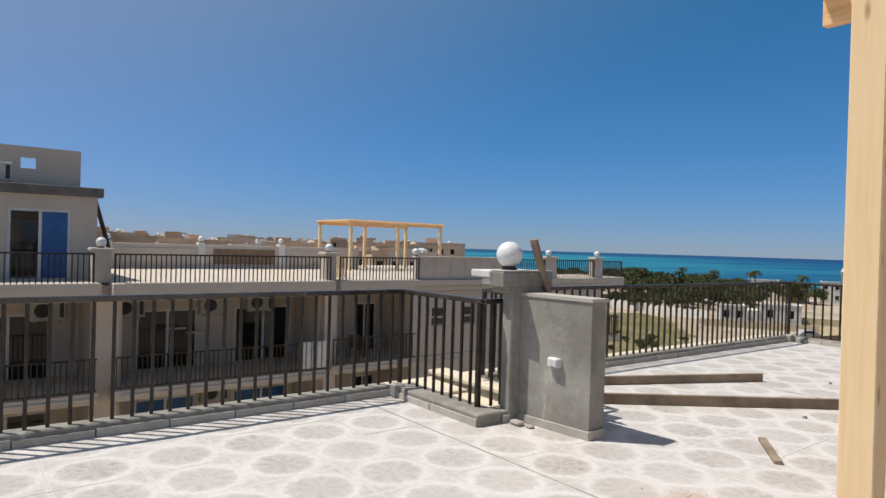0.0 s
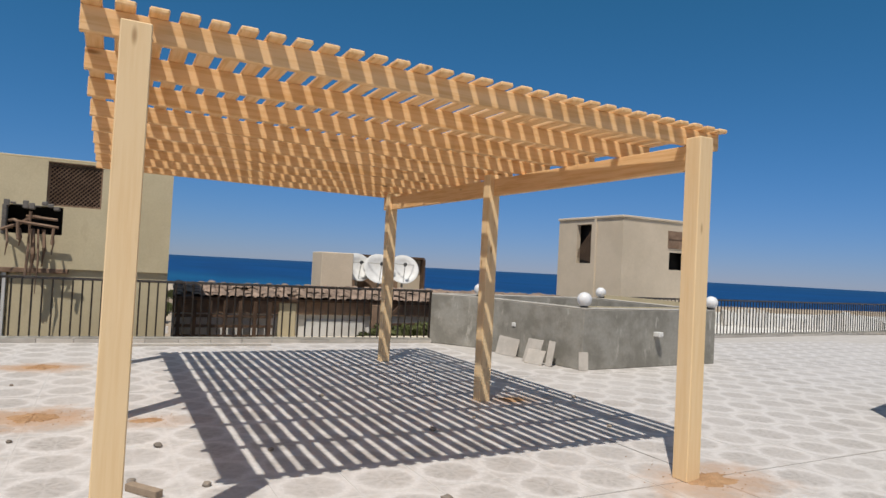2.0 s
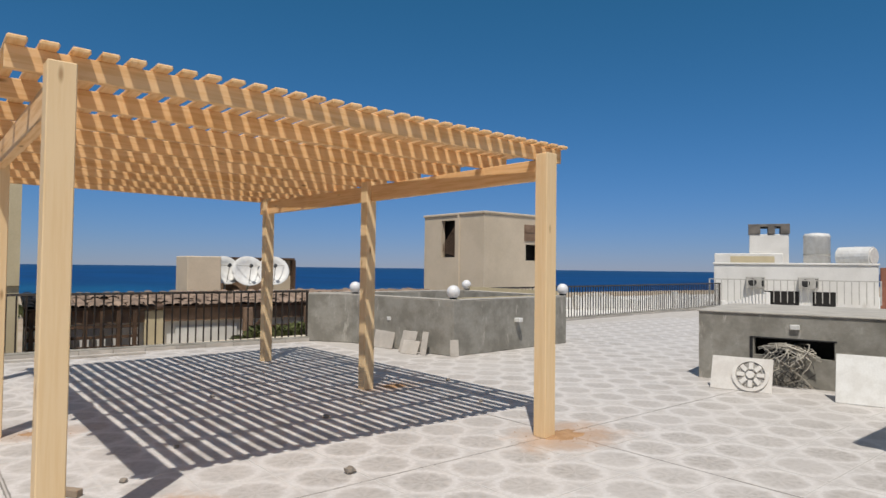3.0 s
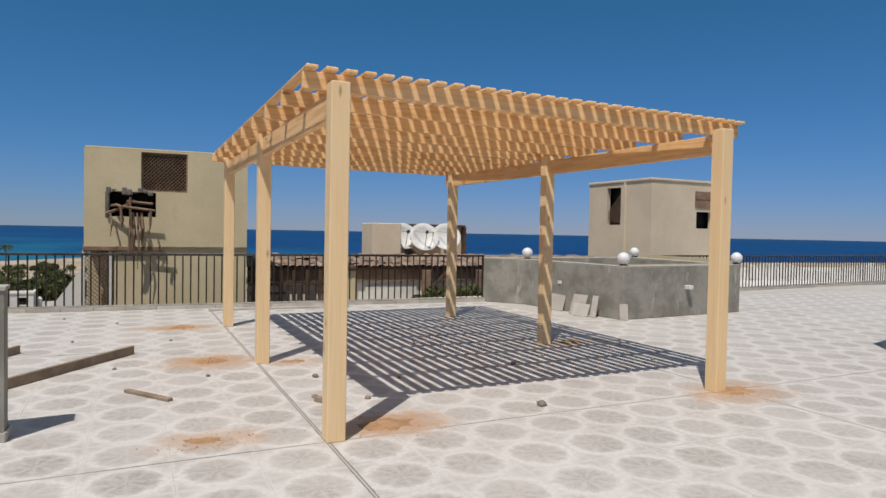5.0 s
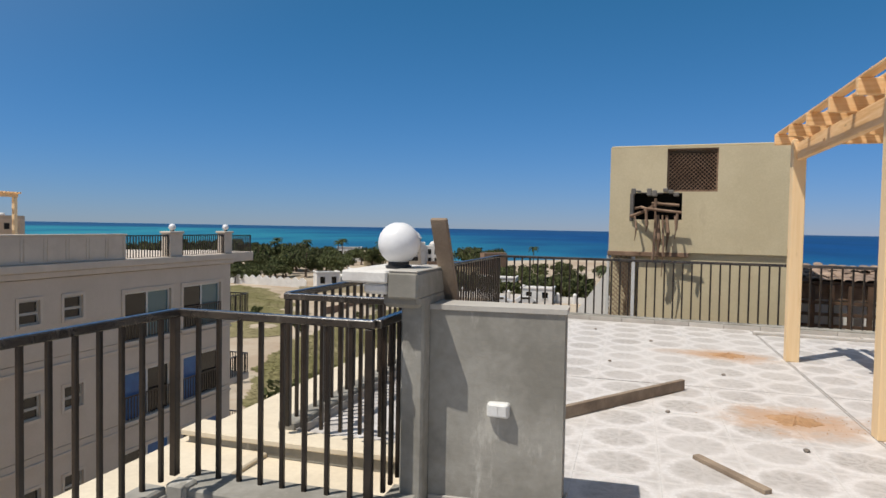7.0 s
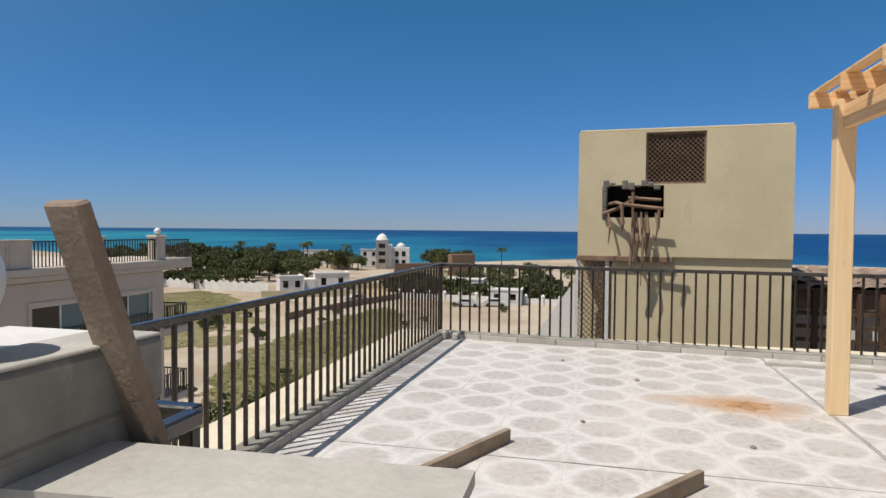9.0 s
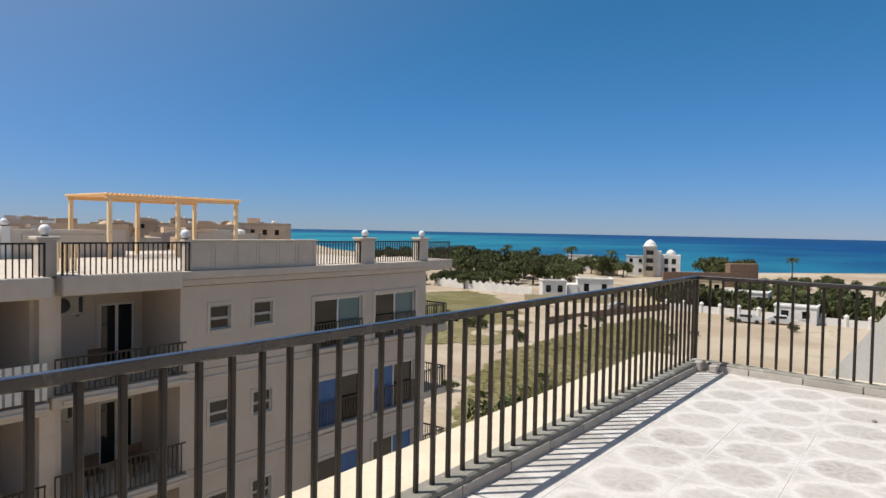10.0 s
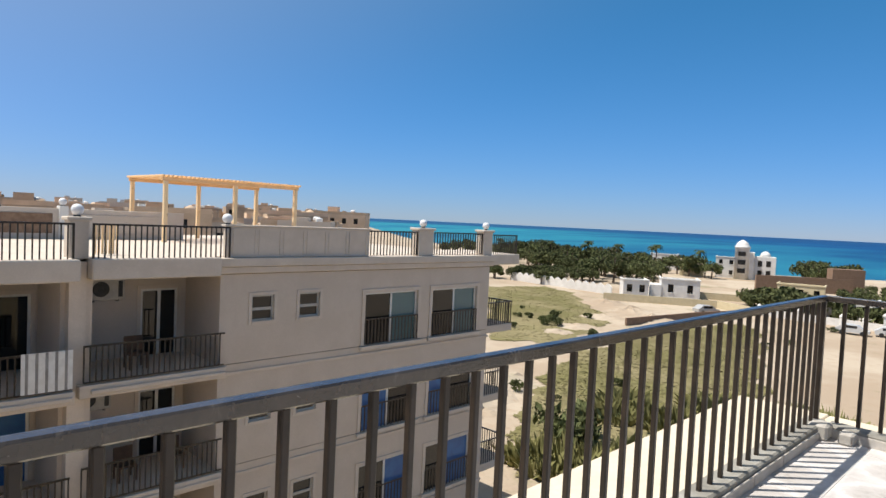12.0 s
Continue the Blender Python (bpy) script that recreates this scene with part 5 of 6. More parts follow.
# boundary walls and villas
gard = thing("garden_wall", (-85, 128, -12.5), "whitewashed garden wall with a scalloped crest", "wall")
A, B = Vector((-100, 132)), Vector((-70, 128))
for i in range(15):
    a, b = A + (B - A) * (i / 15), A + (B - A) * ((i + 1) / 15)
    m = pose(a.x, a.y, -12.5, 0, 0, math.degrees(math.atan2(b.y - a.y, b.x - a.x)))
    l = (b - a).length
    part("wall_panel", Shape().add([m @ Vector(p) for p in ((0, 0, 0), (l, 0, 0), (l, 0, 1.5), (l * 0.75, 0, 1.9), (l * 0.5, 0, 2.2), (l * 0.25, 0, 1.9), (0, 0, 1.5), (0, 0.25, 0), (l, 0.25, 0), (l, 0.25, 1.5), (l * 0.75, 0.25, 1.9), (l * 0.5, 0.25, 2.2), (l * 0.25, 0.25, 1.9), (0, 0.25, 1.5))],
         [tuple(range(7)), tuple(range(13, 6, -1))] + [(i2, 7 + i2, 7 + (i2 + 1) % 7, (i2 + 1) % 7) for i2 in range(7)]), WHITEWASH, gard)
tan = thing("boundary_wall", (-50, 122, -12.5), "low tan boundary wall across the sandy lot", "wall")
for a, b in (((-66, 118), (-48, 128)), ((-48, 128), (-40, 124)), ((-60, 140), (-38, 150))):
    part("wall_panel", Shape().bar((*a, -11.8), (*b, -11.8), 0.3, 1.4), CREAM, tan)
low = thing("garden_wall", (-22, 118, -12.5), "pale low garden wall with round piers", "wall")
for i in range(16):
    x = -40 + i * 3.2
    part("pier", Shape().lathe([(0.35, 0), (0.35, 1.5), (0.42, 1.6), (0.2, 1.9), (0.02, 2.0)], 8, pose(x, 126 - 0.3 * i, -12.5)), WHITEWASH, low)
    part("wall_panel", Shape().bar((x, 126 - 0.3 * i, -11.9), (x + 3.2, 125.7 - 0.3 * i, -11.9), 0.2, 1.2), WHITEWASH, low)


def villa(x, y, w, d, h, turn, label, mat=WHITEWASH, dome=False, floors=1):
    ob = thing("villa", (x, y, -12.5), label, "house", "villas", turn=turn)
    m = pose(x, y, -12.5, 0, 0, turn)
    fh = h / floors
    holes = []
    for f in range(floors):
        n = max(2, int(w / 3))
        for i in range(n):
            u = w * (i + 0.5) / n
            holes.append((u - 0.55, u + 0.55, f * fh + fh * 0.33, f * fh + fh * 0.75))
    s = Shape()
    holed(s, 0, w, 0, h, holes, 0.3, m)
    part("front_wall", s, mat, ob)
    part("side_wall", Shape().box(0, 0.3, 0.3, d, 0, h, 0, m), mat, ob)
    part("side_wall", Shape().box(w - 0.3, w, 0.3, d, 0, h, 0, m), mat, ob)
    part("back_wall", Shape().box(0.3, w - 0.3, d - 0.3, d, 0, h, 0, m), mat, ob)
    part("roof", Shape().box(0.25, w - 0.25, 0.25, d - 0.25, h - 0.35, h - 0.2, 0, m), mat, ob)
    part("cornice", Shape().box(-0.15, w + 0.15, -0.15, 0.2, h - 0.1, h + 0.2, 0.03, m).box(-0.15, 0.2, 0.2, d, h - 0.1, h + 0.2, 0.03, m).box(w - 0.2, w + 0.15, 0.2, d, h - 0.1, h + 0.2, 0.03, m), mat, ob)
    for q in holes:
        win = part("window", Shape().box(q[0], q[1], 0.2, 0.24, q[2], q[3], 0, m), GLASS, ob)
        part("sill", Shape().box(q[0] - 0.1, q[1] + 0.1, -0.1, 0.1, q[2] - 0.1, q[2] - 0.005, 0, m), mat, win)
    if dome:
        part("dome", Shape().lathe([(1.8, 0), (1.8, 0.5), (1.6, 1.2), (1.1, 1.8), (0.4, 2.15), (0.05, 2.5)], 18, m @ pose(w * 0.5, d * 0.5, h - 0.05)), mat, ob, "", True)
    return ob, m


villa(-66.5, 126.5, 5, 4.5, 3.6, 38, "small white villa with a flat roof", WHITEWASH)
v2, m2 = villa(-61.5, 133, 7.5, 6, 4.0, 30, "low white villa with an arched porch", WHITEWASH)
part("porch", Shape().box(-2.2, 0, -0.5, 4, 0, 2.8, 0.05, m2), WHITEWASH, v2)
tv, mt = villa(-82, 213, 6, 6, 6.5, 18, "white two-storey seaside villa with a domed tower", WHITEWASH, False, 2)
s = Shape().box(6, 11, -2, 5, 0, 8.4, 0.05, mt)
part("tower_block", s, WHITEWASH, tv)
part("tower", Shape().lathe([(2.1, 0), (2.1, 9.6), (2.3, 9.8), (2.3, 10.1), (1.9, 10.2), (1.8, 10.8), (1.3, 11.5), (0.5, 12.0), (0.05, 12.2)], 20, mt @ pose(7.5, -1.5, 0)), WHITEWASH, tv, "round white tower with a dome", True)
# near-black boxes on the tower paint the shade of its openings
for k in range(3):
    part("balcony_opening", Shape().box(6.4, 8.6, -3.62, -3.4, 2.0 + 2.6 * k, 3.4 + 2.6 * k, 0, mt), ROOM_SHADE, tv)
part("side_wing", Shape().box(11, 17, 0, 6, 0, 7.2, 0.05, mt), WHITEWASH, tv)
part("side_dome", Shape().lathe([(1.6, 0), (1.4, 0.9), (0.8, 1.5), (0.05, 1.8)], 16, mt @ pose(14, 3, 7.15)), WHITEWASH, tv, "", True)
# wing openings are flat near-black boxes, their shade put in as colour
for k in range(2):
    part("wing_opening", Shape().box(12, 13.2, -0.05, 0.02, 1.2 + 3 * k, 3.0 + 3 * k, 0, mt).box(14.3, 15.6, -0.05, 0.02, 1.2 + 3 * k, 3.0 + 3 * k, 0, mt), ROOM_SHADE, tv)
villa(-90, 205, 7, 6, 5, 20, "small cream house among the trees", CREAM)
villa(-110, 225, 9, 6, 5.5, 20, "white house behind the palms", WHITEWASH)
villa(-134, 222, 9, 6, 5, 25, "white house behind the palms", WHITEWASH)
villa(-33, 137, 8, 6, 3.2, 5, "low pale house by the sandy yard", WHITEWASH)
villa(-47, 158, 9, 5, 3.6, 12, "sand-coloured house behind the yard", CREAM)
villa(-21, 121, 6, 5, 2.8, 3, "low white shed by the sandy yard", WHITEWASH)
bw = thing("brown_wall", (-45, 188, -12.5), "long brown sloping wall towards the beach", "wall")
part("wall", Shape().prism([(-58, 178), (-40, 193), (-40.5, 193.6), (-58.5, 178.6)], -12.5, -8.6), LATTICE, bw)
part("block", Shape().prism([(-44, 190), (-38, 195), (-40, 198), (-46, 193)], -12.5, -6.2), LATTICE, bw)


def car(x, y, turn, label):
    ob = thing("car", (x, y, -12.5), label, "car", "parked cars")
    m = pose(x, y, -12.5, 0, 0, turn)
    prof = [(-2.1, 0.35), (2.1, 0.35), (2.15, 0.75), (1.3, 0.95), (0.6, 1.45), (-1.2, 1.5), (-1.9, 1.0), (-2.15, 0.9)]
    k = len(prof)
    part("body", Shape().add([m @ Vector((a, -0.85, b)) for a, b in prof] + [m @ Vector((a, 0.85, b)) for a, b in prof], [tuple(range(k)), tuple(range(2 * k - 1, k - 1, -1))] + [(i, i + k, (i + 1) % k + k, (i + 1) % k) for i in range(k)]), METAL_CAR, ob)
    part("window", Shape().box(-1.2, 0.6, -0.87, 0.87, 1.0, 1.38, 0.03, m), GLASS, ob)
    for a in (-1.3, 1.3):
        for b in (-0.82, 0.82):
            part("wheel", Shape().lathe([(0.33, -0.1), (0.33, 0.1)], 14, m @ pose(a, b, 0.33, 90, 0, 0)), BLACK, ob)


car(-24, 117, 5, "pale parked car in the sandy yard")
car(-19.5, 119, 12, "pale parked car in the sandy yard")
car(-46, 118, 60, "dark dusty parked car on the sand")

# ---- the block of flats across the lane ----
FX, FK = -19.95, 1.047
flat = thing("apartment_block", (FX - 6, 14, -12.5), "beige rendered block of flats with loggias and iron balconies", "building")


def along(u):
    """The world y of a place u along the facade."""
    return 6.5 + (u - 6.5) * FK


# on the facade x runs along it to the sea, y goes into the block
m0 = pose(FX, along(0), 0, 0, 0, 90) @ Matrix.Diagonal((FK, 1, 1, 1))
SH = 3.2
LEV = [0.0, -3.2, -6.4, -9.6]
Y0, Y1 = -9.0, 28.05
WINS, SMALL = [(21.5, 24.0), (24.75, 27.3)], [(17.2, 17.95), (18.85, 19.62)]
LOG = [(12.85, 16.2), (5.6, 12.2), (-3.5, 4.8)]
BALCONY_BAR = Shape().box(-0.016, 0.016, -0.016, 0.016, 0, 0.9).mesh("balcony_baluster", IRON)
for n, top in enumerate(LEV):
    holes = [(a, b, top - 3.42, top - 1.28) for a, b in WINS] + [(a, b, top - 1.95, top - 1.13) for a, b in SMALL]
    s = Shape()
    holed(s, 16.2, Y1, top - 3.2 if n < 3 else -12.5, top - 0.02 if n else top - 0.45, [h for h in [(a, b, max(c, top - 3.19), d2) for a, b, c, d2 in holes]], 0.25, m0)
    wall = part("wall", s, FACADE, flat)
    for a, b in WINS:
        z0, z1 = max(top - 3.42, top - 3.19), top - 1.28
        win = part("window", Shape().box(a, a + 0.07, 0.08, 0.16, z0, z1, 0, m0).box(b - 0.07, b, 0.08, 0.16, z0, z1, 0, m0).box(a + 0.07, b - 0.07, 0.08, 0.16, z1 - 0.07, z1, 0, m0).box((a + b) / 2 - 0.04, (a + b) / 2 + 0.04, 0.08, 0.16, z0, z1 - 0.07, 0, m0), PVC, flat, "white framed sliding window")
        part("pane", Shape().box(a + 0.07, (a + b) / 2 - 0.04, 0.11, 0.12, z0, z1 - 0.07, 0, m0), GLASS if n != 1 else BLUESHADE, win, "dark glass pane")
        part("pane", Shape().box((a + b) / 2 + 0.04, b - 0.07, 0.11, 0.12, z0, z1 - 0.07, 0, m0), GLASS_TEAL if n == 0 else (BLUESHADE if n == 2 else GLASS), win)
        # grey curtain on the top floor; below it a near-black sheet paints room shade
        part("curtain", Shape().box(a, b, 0.5, 0.52, z0, z1, 0, m0), ROOM_SHADE if n != 0 else CURTAIN, win)
        part("surround", Shape().box(a - 0.14, a, -0.04, 0.0, z0, z1 + 0.14, 0, m0).box(b, b + 0.14, -0.04, 0.0, z0, z1 + 0.14, 0, m0).box(a, b, -0.04, 0.0, z1, z1 + 0.14, 0, m0), TRIM, win)
        part("sill", Shape().box(a - 0.2, b + 0.2, -0.14, 0.0, z0 - 0.16, z0 - 0.02, 0.01, m0), TRIM, win)
        gr = Shape().box(a, b, -0.05, -0.02, z0 + 0.92, z0 + 0.97, 0, m0)
        for k in range(17):
            u = a + (b - a) * k / 16
            gr.box(u - 0.018, u + 0.018, -0.045, -0.02, z0 + 0.02, z0 + 0.92, 0, m0)
        part("guard_rail", gr, IRON, win, "dark iron window guard")
    for a, b in SMALL:
        z0, z1 = top - 1.95, top - 1.13
        win = part("small_window", Shape().box(a, a + 0.06, 0.06, 0.14, z0, z1, 0, m0).box(b - 0.06, b, 0.06, 0.14, z0, z1, 0, m0).box(a + 0.06, b - 0.06, 0.06, 0.14, z1 - 0.06, z1, 0, m0).box(a + 0.06, b - 0.06, 0.06, 0.14, z0, z0 + 0.06, 0, m0).box(a + 0.06, b - 0.06, 0.05, 0.14, z0 + 0.33, z0 + 0.42, 0, m0), GREYAC, flat, "small grey framed window")
        part("pane", Shape().box(a + 0.06, b - 0.06, 0.1, 0.11, z0 + 0.06, z1 - 0.06, 0, m0), GLASS, win)
        # near-black sheet painting the dark of the room behind the pane
        part("curtain", Shape().box(a, b, 0.4, 0.42, z0, z1, 0, m0), ROOM_SHADE, win)
        part("surround", Shape().box(a - 0.1, a, -0.03, 0, z0 - 0.1, z1 + 0.1, 0, m0).box(b, b + 0.1, -0.03, 0, z0 - 0.1, z1 + 0.1, 0, m0).box(a, b, -0.03, 0, z1, z1 + 0.1, 0, m0).box(a, b, -0.05, 0, z0 - 0.1, z0, 0, m0), TRIM, win)
    # loggias
    for j, (a, b) in enumerate(LOG):
        zf, zc = top - SH + (0.02 if n else 0.02), top - 0.5
        D = 2.4
        doors = {0: [(14.95 - 0.1, 16.1 - 0.15)], 1: [(9.85, 12.05), (6.5, 8.5)], 2: [(1.8, 4.0), (-2.2, 0.3)]}[j]
        s = Shape()
        holed(s, a, b, zf, top, [(p, q, zf, zf + 2.1) for p, q in doors], 0.2, m0 @ Matrix.Translation((0, D, 0)))
        part("loggia_back", s, FACADE, flat)
        part("loggia_side", Shape().box(a - 0.2, a, 0.0, D + 0.2, zf, top, 0, m0), FACADE, flat)
        part("loggia_side", Shape().box(b, b + 0.2, 0.25, D + 0.2, zf, top, 0, m0), FACADE, flat)
        ext = -0.35 if j == 0 else -0.75
        part("balcony_slab", Shape().box(a - 0.35, b + 0.1, ext, 0.0, zf - 0.34, zf, 0.02, m0).box(a, b, 0.0, D, zf - 0.3, zf, 0, m0).box(a - 0.1, b + 0.05, ext - 0.06, ext, zf - 0.24, zf - 0.12, 0.02, m0), TRIM, flat, "pale projecting balcony slab")
        if n == 0:
            part("loggia_ceiling", Shape().box(a, b, 0.0, D, -0.48, -0.3, 0, m0), TRIM, flat)
        for p, q in doors:
            dn = part("door", Shape().box(p, p + 0.07, D + 0.02, D + 0.1, zf, zf + 2.1, 0, m0).box(q - 0.07, q, D + 0.02, D + 0.1, zf, zf + 2.1, 0, m0).box(p + 0.07, q - 0.07, D + 0.02, D + 0.1, zf + 2.03, zf + 2.1, 0, m0).box((p + q) / 2 - 0.045, (p + q) / 2 + 0.045, D + 0.02, D + 0.1, zf, zf + 2.03, 0, m0), PVC, flat, "white framed sliding glass door")
            part("pane", Shape().box(p + 0.07, (p + q) / 2 - 0.045, D + 0.05, D + 0.06, zf, zf + 2.03, 0, m0), BLUESHADE if (n == 1 and j == 1) else GLASS, dn)
            part("pane", Shape().box((p + q) / 2 + 0.045, q - 0.07, D + 0.05, D + 0.06, zf, zf + 2.03, 0, m0), BLUESHADE if (n == 1 and j == 1) else GLASS, dn)
            # room shade behind the door, put in as a near-black sheet
            part("interior", Shape().box(p, q, D + 0.4, D + 0.45, zf, zf + 2.1, 0, m0), ROOM_SHADE, dn)
            part("surround", Shape().box(p - 0.1, p, D - 0.03, D, zf, zf + 2.2, 0, m0).box(q, q + 0.1, D - 0.03, D, zf, zf + 2.2, 0, m0).box(p, q, D - 0.03, D, zf + 2.1, zf + 2.2, 0, m0), TRIM, dn)
        gl = Shape().box(a - 0.25, b + 0.05, ext + 0.06, ext + 0.1, zf + 0.98, zf + 1.03, 0, m0).box(a - 0.25, b + 0.05, ext + 0.06, ext + 0.1, zf + 0.04, zf + 0.08, 0, m0)
        rail = part("balcony_rail", gl, IRON, flat, "dark iron balcony railing")
        u = a - 0.24
        while u < b + 0.05:
            piece("baluster", BALCONY_BAR, rail, m0 @ pose(u, ext + 0.08, zf + 0.08))
            u += 0.14
    part("pier", Shape().box(12.3, 12.68, -0.1, 0.3, top - 3.2, top, 0, m0), TRIM, flat)
    part("pier", Shape().box(4.85, 5.5, -0.1, 0.3, top - 3.2, top, 0, m0), TRIM, flat)
    # balcony on the seaward end
    if n < 3:
        zf = top - SH
        part("end_balcony_slab", Shape().box(Y1, Y1 + 2.3, 0.5, 3.5, zf - 0.34, zf, 0.02, m0), TRIM, flat)
        eb = Shape()
        for k in range(17):
            u = Y1 + 2.25 * k / 16
            eb.box(u - 0.016, u + 0.016, 0.54, 0.57, zf, zf + 1.0, 0, m0)
        for k in range(20):
            eb.box(Y1 + 2.22, Y1 + 2.25, 0.54 + k * 0.15, 0.57 + k * 0.15, zf, zf + 1.0, 0, m0)
        eb.box(Y1, Y1 + 2.27, 0.53, 0.58, zf + 1.0, zf + 1.05, 0, m0).box(Y1 + 2.2, Y1 + 2.27, 0.58, 3.5, zf + 1.0, zf + 1.05, 0, m0)
        part("end_balcony_rail", eb, IRON, flat)
part("core", Shape().box(Y0, Y1, 2.9, 15, -12.5, -0.5, 0, m0).box(16.4, Y1 - 0.02, 1.0, 2.9, -12.5, -0.5, 0, m0).box(Y1 - 0.25, Y1 - 0.01, 0.25, 3.0, -12.5, -0.5, 0, m0), FACADE, flat)
part("roof_deck", Shape().box(Y0, Y1 - 0.05, 0.3, 15, -0.45, 0.08, 0, m0), TRIM, flat, "pale roof terrace floor")
part("cornice", Shape().box(16.0, Y1 + 0.12, -0.14, 0.3, -0.42, -0.2, 0.03, m0).box(16.0, Y1 + 0.2, -0.24, 0.3, -0.2, 0.06, 0.02, m0), TRIM, flat, "moulded pale cornice")
for a, b, c in ((12.7, 16.0, -0.5), (5.2, 12.35, -0.85), (Y0, 4.9, -0.85)):
    part("cornice", Shape().box(a, b, c, 0.3, -0.45, 0.1, 0.03, m0), TRIM, flat, "moulded pale cornice")
for z in (-3.55, -6.75, -9.95):
    part("string_course", Shape().box(16.3, Y1 + 0.05, -0.05, 0.0, z, z + 0.1, 0.01, m0), TRIM, flat)
part("end_cornice", Shape().box(Y1, Y1 + 2.5, 0.4, 3.8, -0.42, 0.05, 0.03, m0), TRIM, flat)
for a, b in ((12.28, 12.72), (23.85, 24.6), (27.5, 28.05), (4.75, 5.25)):
    part("roof_pier", Shape().box(a, b, -0.1, 0.35, 0.07, 1.05, 0.01, m0).box(a - 0.06, b + 0.06, -0.16, 0.41, 1.05, 1.15, 0.02, m0), TRIM, flat, "pale roof pier with a cap")
part("roof_parapet", Shape().box(16.3, 21.5, -0.08, 0.12, 0.07, 1.0, 0.01, m0).box(16.25, 21.55, -0.12, 0.16, 1.0, 1.06, 0.01, m0), TRIM, flat, "solid panelled roof parapet")
pf = Shape()
for k in range(6):
    u = 16.5 + k * 0.83
    pf.box(u, u + 0.05, -0.1, -0.08, 0.15, 0.92, 0, m0).box(u + 0.7, u + 0.75, -0.1, -0.08, 0.15, 0.92, 0, m0)
part("parapet_moulding", pf, TRIM, flat)
for a, b in ((-8.8, 4.75), (5.25, 12.28), (12.72, 16.3), (21.5, 23.85), (24.6, 27.5)):
    off = -0.35 if a == 12.72 else (-0.55 if b < 13 else 0.0)
    railing((FX - off, along(a)), (FX - off, along(b)), 0.09, 1.0, "dark iron roof railing on the flats", 0.15, "flats roof railings", (True, True), 0.032, (0.05, 0.05), (IRON, IRON))
railing((FX - 0.45, along(Y1)), (FX - 0.45, along(Y1 + 2.3)), 0.05, 0.95, "dark iron roof railing over the end balcony", 0.15, "flats roof railings", (True, True), 0.032, (0.05, 0.05), (IRON, IRON))
for u in (12.5, 24.2, 27.8, 16.4, 5.0):
    globe(FX - 0.1, along(u), 1.15 if u != 16.4 else 1.06, 0.15)
for u, z, n in ((13.8, -1.5, 0), (9.0, -1.45, 0), (10.7, -1.4, 0), (6.2, -1.45, 0), (13.5, -4.75, 1), (9.1, -4.75, 1), (3.9, -1.45, 0), (-1.0, -1.45, 0)):
    air_con(m0 @ pose(u, 2.05, z + 0.12) @ Matrix.Diagonal((1.15, 1, 1.15, 1)), "white air conditioner on the loggia wall")
# inner parapet and pergola on that roof
inn = thing("inner_parapet", (FX - 8, 5, 0.08), "pale panelled parapet dividing the roof terraces", "parapet")
part("wall", Shape().box(-9, 19, 9.5, 9.7, 0.08, 1.25, 0.01, m0), TRIM, inn)
for k in range(7):
    part("panel", Shape().box(-8.3 + k * 3.9, -5.3 + k * 3.9, 9.46, 9.5, 0.3, 1.05, 0.01, m0), LATTICE if k % 2 else FACADE, inn)
    part("pier", Shape().box(-9 + k * 3.9, -8.7 + k * 3.9, 9.4, 9.8, 0.08, 1.35, 0.01, m0), WHITEWASH, inn)
    globe(*(m0 @ Vector((-8.85 + k * 3.9, 9.6, 0))).xy, 1.35, 0.14)
roof2 = thing("pergola", (-29.7, 21.1, 0.08), "pale timber pergola with a solid slatted top", "pergola")
for x in (-27.9, -31.5):
    for y in (18.15, 21.15, 24.15):
        part("post", Shape().box(x - 0.08, x + 0.08, y - 0.08, y + 0.08, 0.08, 2.55, 0.008), PINE_Z, roof2)
    part("beam", Shape().box(x - 0.05, x + 0.05, 18.0, 24.3, 2.55, 2.71, 0.008), PINE_Y, roof2)
for k in range(36):
    y = 18.0 + 6.3 * k / 35
    part("slat", Shape().box(-31.7, -27.7, y - 0.035, y + 0.035, 2.71, 2.79, 0.008), PINE_X, roof2)
lounge = thing("terrace_bench", (-25.5, 25.6, 0.08), "pale timber bench on the flats roof", "bench")
part("seat", Shape().box(-24, -22.6, 22.1, 23.5, 0.35, 0.42, 0.01), PINE_X, lounge)
part("back", Shape().box(-24.05, -23.98, 22.1, 23.5, 0.42, 0.85, 0.01), PINE_X, lounge)
for x in (-23.9, -22.7):
    for y in (22.2, 23.4):
        part("leg", Shape().box(x - 0.03, x + 0.03, y - 0.03, y + 0.03, 0.08, 0.35), PINE_Z, lounge)
box2 = thing("yellow_shutter", (FX - 0.6, along(13.5), 0.08), "yellow slatted gate leaf on the flats roof", "gate leaf")
for k in range(7):
    part("slat", Shape().box(FX - 1.2, FX - 1.16, along(13.2 + k * 0.09), along(13.25 + k * 0.09), 0.1, 0.95), PINE_Z, box2)
twl = thing("towel", (FX + 0.7, 11.6, -3.2), "striped towel hung over the balcony railing", "towel")
part("cloth", Shape().box(11.2, 12.25, -0.74, -0.72, -3.1, -2.12, 0.005, m0), WHITE, twl)
for k in range(5):
    part("stripe", Shape().box(11.28 + k * 0.2, 11.34 + k * 0.2, -0.746, -0.74, -3.1, -2.12, 0, m0), CURTAIN, twl)
